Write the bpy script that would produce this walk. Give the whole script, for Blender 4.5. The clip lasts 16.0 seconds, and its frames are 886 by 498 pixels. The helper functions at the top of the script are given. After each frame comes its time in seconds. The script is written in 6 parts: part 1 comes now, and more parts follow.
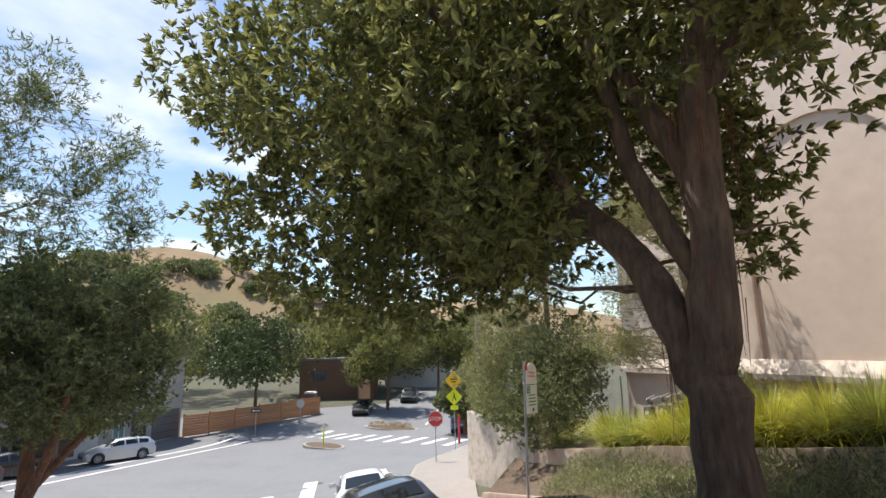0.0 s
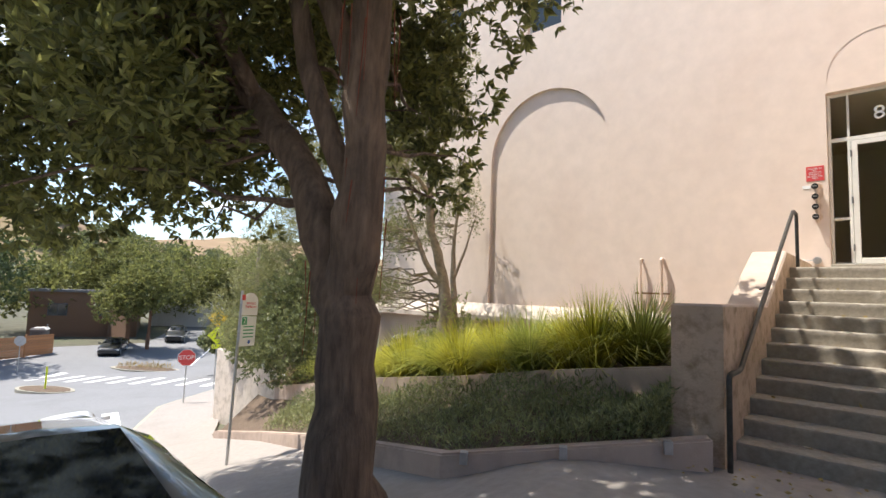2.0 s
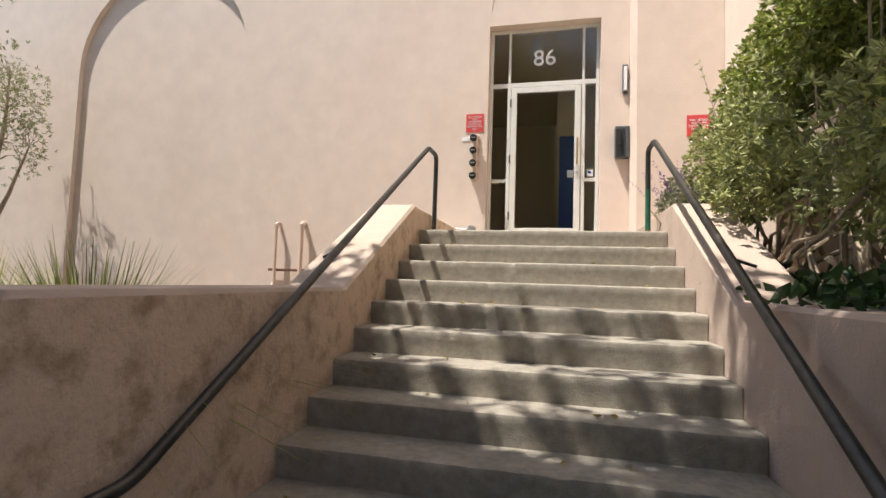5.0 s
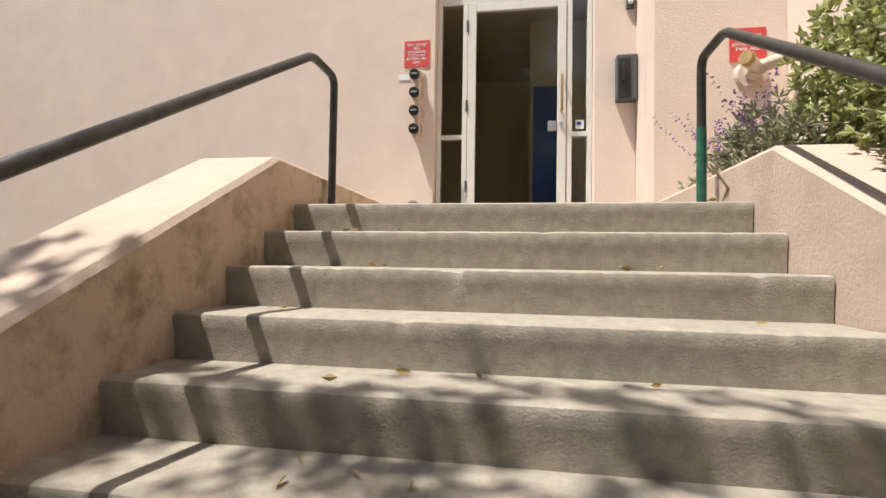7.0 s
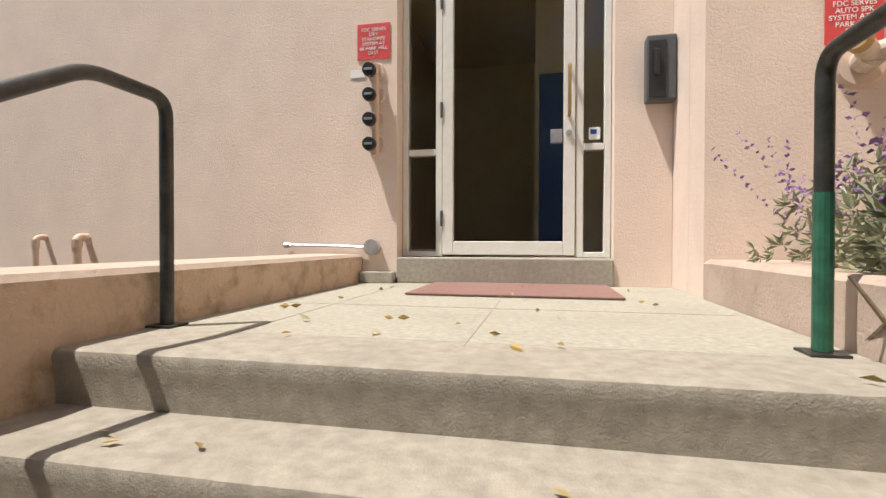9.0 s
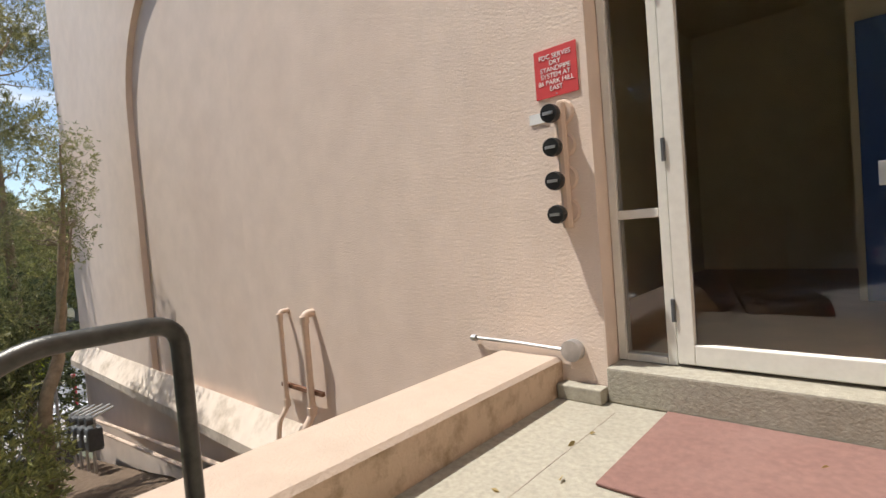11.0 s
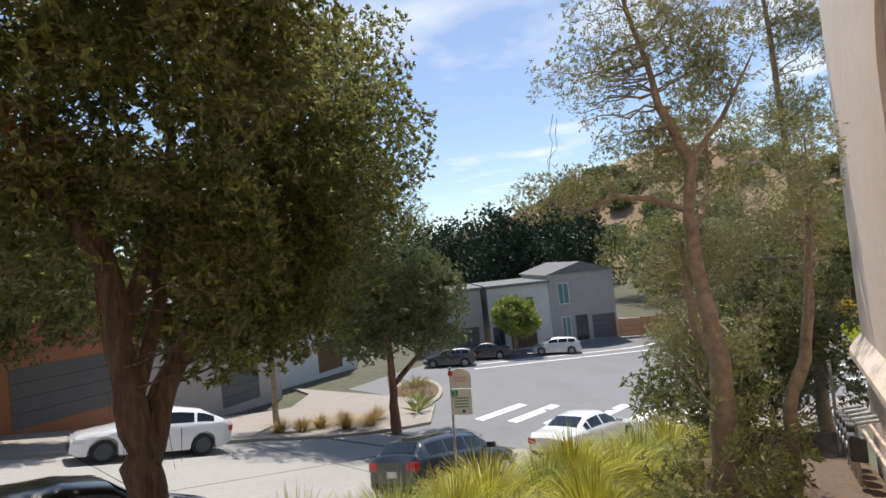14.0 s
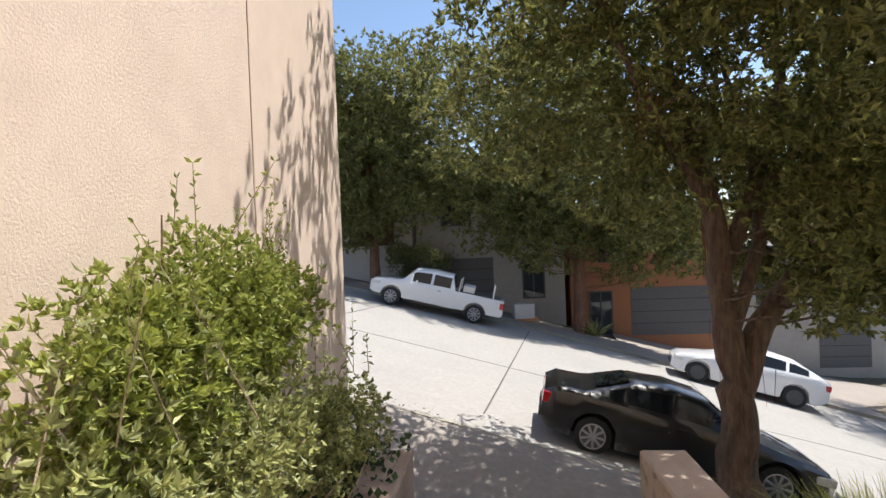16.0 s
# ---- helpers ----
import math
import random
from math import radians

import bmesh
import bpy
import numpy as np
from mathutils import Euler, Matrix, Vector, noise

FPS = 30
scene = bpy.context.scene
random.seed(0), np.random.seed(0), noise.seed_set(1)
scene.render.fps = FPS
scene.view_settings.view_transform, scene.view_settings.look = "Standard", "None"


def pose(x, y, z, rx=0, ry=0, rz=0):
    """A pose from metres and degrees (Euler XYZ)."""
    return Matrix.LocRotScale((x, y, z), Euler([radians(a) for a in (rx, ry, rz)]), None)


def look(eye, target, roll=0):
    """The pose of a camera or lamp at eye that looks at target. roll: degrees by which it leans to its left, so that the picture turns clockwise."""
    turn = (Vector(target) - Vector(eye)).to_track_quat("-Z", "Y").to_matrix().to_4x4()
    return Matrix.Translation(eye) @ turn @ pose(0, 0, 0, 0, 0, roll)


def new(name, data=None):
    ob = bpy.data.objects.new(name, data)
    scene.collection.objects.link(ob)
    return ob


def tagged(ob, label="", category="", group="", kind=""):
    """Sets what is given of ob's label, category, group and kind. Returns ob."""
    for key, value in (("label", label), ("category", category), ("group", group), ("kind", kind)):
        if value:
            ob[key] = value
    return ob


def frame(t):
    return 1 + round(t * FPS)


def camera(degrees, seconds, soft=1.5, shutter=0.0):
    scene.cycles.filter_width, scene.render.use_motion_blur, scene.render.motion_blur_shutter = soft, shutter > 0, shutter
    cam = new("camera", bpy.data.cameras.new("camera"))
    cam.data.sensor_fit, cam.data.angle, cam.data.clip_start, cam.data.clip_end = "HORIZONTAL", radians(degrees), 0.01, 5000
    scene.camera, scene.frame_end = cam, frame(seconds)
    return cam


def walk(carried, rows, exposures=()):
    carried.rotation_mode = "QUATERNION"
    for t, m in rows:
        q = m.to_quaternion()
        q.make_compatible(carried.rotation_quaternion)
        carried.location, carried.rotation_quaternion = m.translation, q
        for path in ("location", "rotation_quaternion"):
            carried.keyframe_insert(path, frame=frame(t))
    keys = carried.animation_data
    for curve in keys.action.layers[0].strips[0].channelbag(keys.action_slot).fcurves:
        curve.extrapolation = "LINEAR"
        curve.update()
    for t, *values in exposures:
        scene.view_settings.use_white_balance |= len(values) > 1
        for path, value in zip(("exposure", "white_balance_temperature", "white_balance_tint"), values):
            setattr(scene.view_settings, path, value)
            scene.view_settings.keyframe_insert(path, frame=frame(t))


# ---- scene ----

# ---- camera and walk ----
cam = camera(84.0, 16.0)
ROWS = [
    (0, (0.507, -12.495, -0.304), (-3.062, -10.861, 0.465), -1.16),
    (0.5, (0.457, -12.334, -0.434), (-3.091, -10.640, 0.306), -1.09),
    (1, (0.560, -11.947, -0.463), (-2.811, -9.885, 0.154), 0.04),
    (1.5, (0.762, -11.625, -0.442), (-2.332, -9.134, 0.028), 0.79),
    (2, (0.842, -11.099, -0.540), (-1.872, -8.182, -0.188), 2.02),
    (2.5, (0.966, -10.532, -0.538), (-1.308, -7.248, -0.326), 3.36),
    (3, (0.990, -9.907, -0.418), (-0.898, -6.383, -0.269), 2.69),
    (3.5, (0.945, -9.273, -0.442), (-0.532, -5.561, -0.247), 1.85),
    (4, (0.933, -8.619, -0.451), (-0.200, -4.791, -0.207), 1.75),
    (4.5, (0.978, -7.840, -0.507), (-0.009, -3.973, -0.246), 2.05),
    (4.7, (1.018, -7.543, -0.506), (0.062, -3.668, -0.239), 2.01),
    (6.8, (0.909, -5.077, -0.372), (0.230, -1.137, -0.232), 0.88),
    (7, (0.905, -4.951, -0.311), (0.246, -1.008, -0.191), 0.85),
    (7.5, (0.894, -4.665, -0.165), (0.267, -0.716, -0.091), 0.81),
    (8, (0.980, -4.339, 0.011), (0.320, -0.393, 0.020), 0.68),
    (8.2, (0.980, -4.209, 0.069), (0.320, -0.263, 0.056), 0.65),
    (10.3, (1.320, -2.912, 0.784), (-0.417, 0.686, 0.595), -2.37),
    (10.5, (1.256, -2.838, 0.864), (-0.697, 0.646, 0.638), -2.99),
    (11, (1.142, -2.583, 1.013), (-1.545, 0.377, 0.874), -4.60),
    (11.5, (1.039, -2.446, 1.196), (-2.342, -0.309, 1.141), -6.14),
    (12, (0.877, -2.303, 1.327), (-2.945, -1.125, 1.338), -6.22),
    (12.5, (0.750, -2.083, 1.411), (-3.246, -1.924, 1.491), -6.06),
    (13, (0.714, -1.829, 1.445), (-3.267, -2.206, 1.551), -5.76),
    (13.5, (0.714, -1.581, 1.485), (-3.101, -2.775, 1.591), -5.37),
    (14, (0.822, -1.417, 1.515), (-2.522, -3.610, 1.629), -5.90),
    (14.5, (0.868, -1.439, 1.531), (-1.681, -4.520, 1.657), -5.31),
    (15, (0.880, -1.392, 1.520), (-0.966, -4.939, 1.629), -4.47),
    (15.5, (0.933, -1.311, 1.518), (0.068, -5.216, 1.588), -3.26),
    (16, (1.054, -1.165, 1.515), (1.447, -5.145, 1.498), -2.33),
]
walk(cam, [(t, look(e, a, r)) for t, e, a, r in ROWS], [(0, 0.55), (1.0, 0.7), (2.0, 0.95), (3.0, 0.85), (4.5, 0.75), (8.0, 0.62), (10.5, 0.36), (11.5, 0.34), (13.0, 0.26), (14.5, 0.36), (15.0, 0.46), (15.5, 0.54), (16.0, 0.66)])

# ---- daylight ----
SUN_TO = Vector((-1.7, -1.0, 4.6)).normalized()
world = bpy.data.worlds.new("daylight")
scene.world = world
world.use_nodes = True
wn = world.node_tree
sky = wn.nodes.new("ShaderNodeTexSky")
sky.sky_type = "NISHITA"
sky.sun_disc = False
sky.sun_elevation = math.asin(SUN_TO.z)
sky.sun_rotation = math.atan2(SUN_TO.x, SUN_TO.y)
sky.air_density, sky.dust_density, sky.ozone_density = 1.0, 0.6, 1.2
wn.links.new(sky.outputs[0], wn.nodes["Background"].inputs[0])
wn.nodes["Background"].inputs[1].default_value = 0.13
sun = new("sun", bpy.data.lights.new("sun", "SUN"))
sun.data.energy, sun.data.angle, sun.data.color = 4.6, radians(0.53), (1.0, 0.95, 0.88)
sun.matrix_world = look(SUN_TO * 60, (0, 0, 0))


# ---- materials ----
def mat(name, col, rough=0.8, scale=8.0, var=0.12, bump=0.0, bscale=60.0, metal=0.0, stain=0.0, stain_col=None, sscale=0.7, piece=0.0, spec=0.5, coat=0.0, grain=1.0):
    """Paint, stone or plant: base colour with fine grain, broad stains, relief and variation from piece to piece."""
    m = bpy.data.materials.new(name)
    m.use_nodes = True
    nt, n = m.node_tree, m.node_tree.nodes
    b = n["Principled BSDF"]
    b.inputs["Roughness"].default_value = rough
    b.inputs["Metallic"].default_value = metal
    b.inputs["Specular IOR Level"].default_value = spec
    b.inputs["Coat Weight"].default_value = coat
    tc = n.new("ShaderNodeTexCoord")

    def nz(s, d=6, r=0.6):
        t = n.new("ShaderNodeTexNoise")
        t.inputs["Scale"].default_value, t.inputs["Detail"].default_value, t.inputs["Roughness"].default_value = s, d, r
        nt.links.new(tc.outputs["Object"], t.inputs["Vector"])
        return t

    def mix(fac, a, c, kind="MIX"):
        x = n.new("ShaderNodeMix")
        x.data_type, x.blend_type = "RGBA", kind
        for sock, v in ((x.inputs[0], fac), (x.inputs[6], a), (x.inputs[7], c)):
            if isinstance(v, (int, float)):
                sock.default_value = v
            elif isinstance(v, tuple):
                sock.default_value = (*v[:3], 1)
            else:
                nt.links.new(v, sock)
        return x.outputs[2]

    def ramp(src, lo, hi, a=0.0, c=1.0):
        r = n.new("ShaderNodeMapRange")
        r.inputs[1].default_value, r.inputs[2].default_value, r.inputs[3].default_value, r.inputs[4].default_value = lo, hi, a, c
        nt.links.new(src, r.inputs[0])
        return r.outputs[0]

    g = nz(scale)
    col_out = mix(ramp(g.outputs[0], 0.3, 0.7), tuple(c * (1 - var) for c in col), tuple(min(1, c * (1 + var)) for c in col))
    if stain:
        s2 = nz(sscale, 7, 0.65)
        col_out = mix(ramp(s2.outputs[0], 0.48, 0.68, 0, stain), col_out, stain_col or tuple(c * 0.5 for c in col))
    if piece:
        oi = n.new("ShaderNodeObjectInfo")
        col_out = mix(1.0, col_out, mix(oi.outputs["Random"], (1 - piece,) * 3, (1 + piece * 0.6,) * 3), "MULTIPLY")
    nt.links.new(col_out, b.inputs["Base Color"])
    if bump:
        bn = nz(bscale, 8, 0.65)
        if grain != 1.0:
            mpn = n.new("ShaderNodeMapping")
            mpn.inputs["Scale"].default_value = (1, 1, grain)
            nt.links.new(tc.outputs["Object"], mpn.inputs["Vector"])
            nt.links.new(mpn.outputs[0], bn.inputs["Vector"])
            nt.links.new(mpn.outputs[0], g.inputs["Vector"])
        bp = n.new("ShaderNodeBump")
        bp.inputs["Strength"].default_value, bp.inputs["Distance"].default_value = 0.8, bump
        nt.links.new(bn.outputs[0], bp.inputs["Height"])
        nt.links.new(bp.outputs[0], b.inputs["Normal"])
        nt.links.new(ramp(bn.outputs[0], 0.3, 0.7, max(0, rough - 0.08), min(1, rough + 0.08)), b.inputs["Roughness"])
    return m


def leafmat(name, col, var=0.35, trans=0.25, rough=0.5):
    """Leaves: each its own tint, a little light passing through."""
    m = bpy.data.materials.new(name)
    m.use_nodes = True
    nt, n = m.node_tree, m.node_tree.nodes
    b = n["Principled BSDF"]
    b.inputs["Roughness"].default_value = rough
    geo = n.new("ShaderNodeNewGeometry")
    x = n.new("ShaderNodeMix")
    x.data_type = "RGBA"
    nt.links.new(geo.outputs["Random Per Island"], x.inputs[0])
    x.inputs[6].default_value = (*(c * (1 - var) for c in col), 1)
    x.inputs[7].default_value = (col[0] * (1 + var * 1.3), col[1] * (1 + var), col[2] * (1 + var * 0.4), 1)
    nt.links.new(x.outputs[2], b.inputs["Base Color"])
    t = n.new("ShaderNodeBsdfTranslucent")
    nt.links.new(x.outputs[2], t.inputs["Color"])
    mx = n.new("ShaderNodeMixShader")
    mx.inputs[0].default_value = trans
    nt.links.new(b.outputs[0], mx.inputs[1])
    nt.links.new(t.outputs[0], mx.inputs[2])
    nt.links.new(mx.outputs[0], n["Material Output"].inputs[0])
    return m


def glassmat(name, tint, rough=0.02, clear=0.0):
    m = bpy.data.materials.new(name)
    m.use_nodes = True
    nt, n = m.node_tree, m.node_tree.nodes
    b = n["Principled BSDF"]
    b.inputs["Base Color"].default_value = (*tint, 1)
    b.inputs["Roughness"].default_value = rough
    b.inputs["IOR"].default_value = 1.5
    b.inputs["Transmission Weight"].default_value = clear
    return m


STUCCO = mat("pink_stucco", (0.75, 0.615, 0.515), 0.9, 3.0, 0.05, 0.0058, 62, stain=0.25, stain_col=(0.62, 0.46, 0.36), sscale=0.5)
# same pink paint with shade put into its base colour, plus darker stains
STUCCO_SHADED = mat("shaded_pink_stucco", (0.50, 0.385, 0.31), 0.9, 4.0, 0.07, 0.006, 60, stain=0.6, stain_col=(0.30, 0.22, 0.165), sscale=1.5)
CHEEK = mat("mouldy_cream_stucco", (0.57, 0.43, 0.315), 0.92, 5.0, 0.07, 0.014, 34, stain=0.8, stain_col=(0.26, 0.18, 0.10), sscale=6.0)
CHEEK_CAP = mat("pinkish_stucco_cap", (0.50, 0.395, 0.315), 0.9, 5.0, 0.07, 0.010, 60, stain=0.5, stain_col=(0.40, 0.31, 0.24), sscale=2.4)
CAP = mat("cream_stucco", (0.70, 0.60, 0.50), 0.9, 5.0, 0.06, 0.006, 70, stain=0.7, stain_col=(0.36, 0.28, 0.20), sscale=3.2)
STEP = mat("worn_concrete", (0.325, 0.288, 0.233), 0.92, 20, 0.2, 0.006, 110, stain=0.5, stain_col=(0.24, 0.21, 0.17), sscale=2.2)
LANDING = mat("pale_concrete", (0.35, 0.325, 0.262), 0.92, 34, 0.18, 0.006, 75, stain=0.4, stain_col=(0.25, 0.225, 0.17), sscale=1.6)
MATRED = mat("red_mat", (0.22, 0.12, 0.10), 0.95, 30, 0.14, 0.004, 150, stain=0.35, stain_col=(0.27, 0.165, 0.14), sscale=2.0)
WALK = mat("pavement_concrete", (0.31, 0.275, 0.245), 0.92, 10, 0.12, 0.004, 80, stain=0.45, stain_col=(0.25, 0.22, 0.19), sscale=0.8)
ROAD = mat("street_concrete", (0.335, 0.32, 0.30), 0.93, 9, 0.1, 0.004, 70, stain=0.35, stain_col=(0.26, 0.25, 0.24), sscale=0.35)
ASPH = mat("asphalt", (0.20, 0.20, 0.205), 0.92, 12, 0.12, 0.004, 80, stain=0.35, stain_col=(0.14, 0.14, 0.14), sscale=0.3)
PAINTW = mat("road_paint", (0.78, 0.78, 0.76), 0.8, 20, 0.08, 0.002, 90, stain=0.3, stain_col=(0.5, 0.5, 0.5), sscale=1.5)
SOIL = mat("soil", (0.13, 0.09, 0.06), 0.98, 12, 0.3, 0.02, 40)
DRYGRASS = mat("dry_hill_grass", (0.25, 0.165, 0.09), 0.98, 0.05, 0.25, 0.0, 1, stain=0.7, stain_col=(0.16, 0.16, 0.07), sscale=0.02)
GROUND = mat("earth_and_grass", (0.095, 0.09, 0.06), 0.98, 1.0, 0.25, 0.02, 8, stain=0.6, stain_col=(0.09, 0.11, 0.05), sscale=0.15)
RAILM = mat("dark_painted_steel", (0.055, 0.055, 0.05), 0.38, 20, 0.3, 0.0008, 120, metal=0.6, stain=0.4, stain_col=(0.13, 0.12, 0.11), sscale=6)
GREENP = mat("green_painted_steel", (0.03, 0.13, 0.08), 0.45, 20, 0.3, 0.0008, 90, metal=0.3)
WHITEP = mat("white_painted_metal", (0.72, 0.70, 0.64), 0.45, 20, 0.05, 0.0006, 60, stain=0.2, stain_col=(0.5, 0.46, 0.38), sscale=4)
PIPEP = mat("pink_painted_pipe", (0.62, 0.48, 0.38), 0.55, 20, 0.06, 0.001, 50)
STEEL = mat("galvanised_steel", (0.5, 0.5, 0.5), 0.4, 14, 0.15, 0.0006, 80, metal=0.8)
BLACKP = mat("black_plastic", (0.02, 0.02, 0.02), 0.45, 20, 0.2)
DARKGREY = mat("dark_grey_metal", (0.08, 0.085, 0.09), 0.5, 20, 0.15)
BRASS = mat("aged_brass", (0.42, 0.28, 0.12), 0.4, 20, 0.15, metal=0.9)
REDS = mat("red_sign", (0.62, 0.06, 0.06), 0.5, 10, 0.06)
WHITES = mat("white_sign", (0.8, 0.8, 0.78), 0.5, 10, 0.05)
YELLOWS = mat("yellow_sign", (0.85, 0.55, 0.02), 0.45, 8, 0.06)
LIMES = mat("lime_sign", (0.75, 0.85, 0.02), 0.45, 8, 0.06)
GREENS = mat("green_sign", (0.03, 0.30, 0.12), 0.5, 8, 0.06)
BLUEP = mat("blue_paint", (0.02, 0.09, 0.35), 0.5, 6, 0.06)
ROOMW = mat("lobby_wall", (0.78, 0.68, 0.48), 0.7, 4, 0.06)
ROOMF = mat("lobby_floor", (0.30, 0.17, 0.11), 0.3, 4, 0.2)
BARK = mat("grey_brown_bark", (0.17, 0.115, 0.08), 0.95, 14, 0.5, 0.09, 15, stain=0.5, stain_col=(0.06, 0.045, 0.035), sscale=3, grain=0.16)
BARK_O = mat("tan_bark", (0.33, 0.26, 0.18), 0.95, 9, 0.3, 0.02, 22, stain=0.4, stain_col=(0.13, 0.10, 0.07), sscale=3)
BARK_R = mat("red_brown_bark", (0.20, 0.105, 0.065), 0.95, 12, 0.4, 0.04, 18, grain=0.18, stain=0.5, stain_col=(0.09, 0.06, 0.045), sscale=3)
ROOTS = mat("red_aerial_roots", (0.20, 0.055, 0.03), 0.95, 9, 0.4)
LEAF_D = leafmat("dark_green_leaf", (0.195, 0.215, 0.082), 0.5, 0.48)
LEAF_W = leafmat("weeping_leaf", (0.17, 0.21, 0.085), 0.45, 0.35)
LEAF_M = leafmat("mid_green_leaf", (0.17, 0.20, 0.095), 0.4, 0.35)
LEAF_O = leafmat("olive_leaf", (0.26, 0.27, 0.13), 0.35, 0.35)
LEAF_L = leafmat("bright_green_leaf", (0.28, 0.335, 0.09), 0.35, 0.4)
LEAF_S = leafmat("shrub_leaf", (0.33, 0.37, 0.17), 0.4, 0.35)
LEAF_IVY = leafmat("ivy_leaf", (0.045, 0.095, 0.03), 0.4, 0.15)
LEAF_Y = leafmat("yellow_green_grass", (0.40, 0.41, 0.06), 0.45, 0.4)
LEAF_GC = leafmat("grey_green_groundcover", (0.23, 0.26, 0.13), 0.4, 0.3)
LEAF_PN = leafmat("green_pine_needle", (0.085, 0.12, 0.045), 0.4, 0.2)
LEAF_P = leafmat("pine_needle", (0.028, 0.05, 0.025), 0.4, 0.1)
LEAF_V = leafmat("purple_flower", (0.25, 0.14, 0.36), 0.3, 0.2)
LEAF_G = leafmat("silver_sage_leaf", (0.24, 0.26, 0.17), 0.3, 0.2)
LEAF_T = leafmat("tan_grass", (0.34, 0.26, 0.10), 0.35, 0.25)
WIN = glassmat("window_glass", (0.035, 0.045, 0.05))
DOORGLASS = glassmat("door_glass", (0.95, 0.96, 0.95), 0.01, 1.0)


# ---- building tools ----
def mesh_ob(name, bm, m, parent=None):
    me = bpy.data.meshes.new(name)
    bm.to_mesh(me)
    bm.free()
    me.materials.append(m)
    ob = new(name, me)
    ob.parent = parent
    return ob


def part(name, bm, m, parent, label=""):
    return tagged(mesh_ob(name, bm, m, parent), label)


def thing(name, label, category, loc=(0, 0, 0), rz=0.0, group="", kind=""):
    e = new(name)
    e.empty_display_size = 0.1
    e.matrix_basis = pose(*loc, 0, 0, rz)
    return tagged(e, label, category, group, kind)


def structure(name, bm, m, label="", category=""):
    return tagged(mesh_ob(name, bm, m), label, category, "", "structure")


def solid(name, bm, m, label, category, group="", kind=""):
    return tagged(mesh_ob(name, bm, m), label, category, group, kind)


def smooth(ob, angle=40):
    ob.data.shade_smooth()
    ob.data.set_sharp_from_angle(angle=radians(angle))
    return ob


def box(bm, a, b, bev=0.0, m=None):
    (x0, y0, z0), (x1, y1, z1) = a, b
    vs = [bm.verts.new((x, y, z)) for z in (z0, z1) for x, y in ((x0, y0), (x1, y0), (x1, y1), (x0, y1))]
    if m is not None:
        for v in vs:
            v.co = m @ v.co
    fs = [bm.faces.new([vs[i] for i in q]) for q in ((3, 2, 1, 0), (4, 5, 6, 7), (0, 1, 5, 4), (1, 2, 6, 5), (2, 3, 7, 6), (3, 0, 4, 7))]
    if bev:
        es = list({e for f in fs for e in f.edges})
        bmesh.ops.bevel(bm, geom=es, offset=bev, segments=2, affect="EDGES", profile=0.6)
    return bm


def boxes(*ab, bev=0.0):
    bm = bmesh.new()
    for a, b in ab:
        box(bm, a, b, bev)
    return bm


def tube(bm, pts, rad, n=10, cap=True):
    """A tube along points; rad is one radius or one for each point."""
    pts = [Vector(p) for p in pts]
    rads = rad if isinstance(rad, (list, tuple)) else [rad] * len(pts)
    rings, up = [], Vector((0.13, 0.31, 0.94))
    for i, p in enumerate(pts):
        d = (pts[min(i + 1, len(pts) - 1)] - pts[max(i - 1, 0)]).normalized()
        if abs(d.dot(up)) > 0.97:
            up = Vector((0.9, 0.3, 0.1))
        s = d.cross(up).normalized()
        u = s.cross(d).normalized()
        up = u
        rings.append([bm.verts.new(p + rads[i] * (math.cos(2 * math.pi * k / n) * s + math.sin(2 * math.pi * k / n) * u)) for k in range(n)])
    for a, b in zip(rings, rings[1:]):
        for k in range(n):
            bm.faces.new((a[k], a[(k + 1) % n], b[(k + 1) % n], b[k]))
    if cap:
        bm.faces.new(rings[0][::-1])
        bm.faces.new(rings[-1])
    return bm


def rounded(pts, r=0.06, k=5):
    """A path with rounded corners."""
    pts = [Vector(p) for p in pts]
    out = [pts[0]]
    for a, b, c in zip(pts, pts[1:], pts[2:]):
        p, q = b + (a - b).normalized() * r, b + (c - b).normalized() * r
        out += [p.lerp(b, i / k).lerp(b.lerp(q, i / k), i / k) for i in range(k + 1)]
    return out + [pts[-1]]


def prism(bm, outline, axis, lo, hi):
    """An outline (a, b pairs) drawn in the plane across axis 'x', 'y' or 'z', pushed out from lo to hi."""
    put = {"x": lambda a, b, h: (h, a, b), "y": lambda a, b, h: (a, h, b), "z": lambda a, b, h: (a, b, h)}[axis]
    r0 = [bm.verts.new(put(a, b, lo)) for a, b in outline]
    r1 = [bm.verts.new(put(a, b, hi)) for a, b in outline]
    k = len(outline)
    bm.faces.new(r0[::-1])
    bm.faces.new(r1)
    for i in range(k):
        bm.faces.new((r0[i], r0[(i + 1) % k], r1[(i + 1) % k], r1[i]))
    bmesh.ops.recalc_face_normals(bm, faces=bm.faces)
    return bm


def sheet(bm, loops, y):
    """A wall face in the plane y with holes; loops of (x, z), the outer one first."""
    from_ = [[Vector((x, y, z)) for x, z in lp] for lp in loops]
    flat = [v for lp in from_ for v in lp]
    vs = [bm.verts.new(v) for v in flat]
    for a, b, c in tessellate(from_):
        f = bm.faces.new((vs[a], vs[b], vs[c]))
        if f.normal.length == 0:
            f.normal_update()
        if f.normal.y > 0:
            f.normal_flip()
    return vs


def tessellate(loops):
    import mathutils
    return mathutils.geometry.tessellate_polygon(loops)


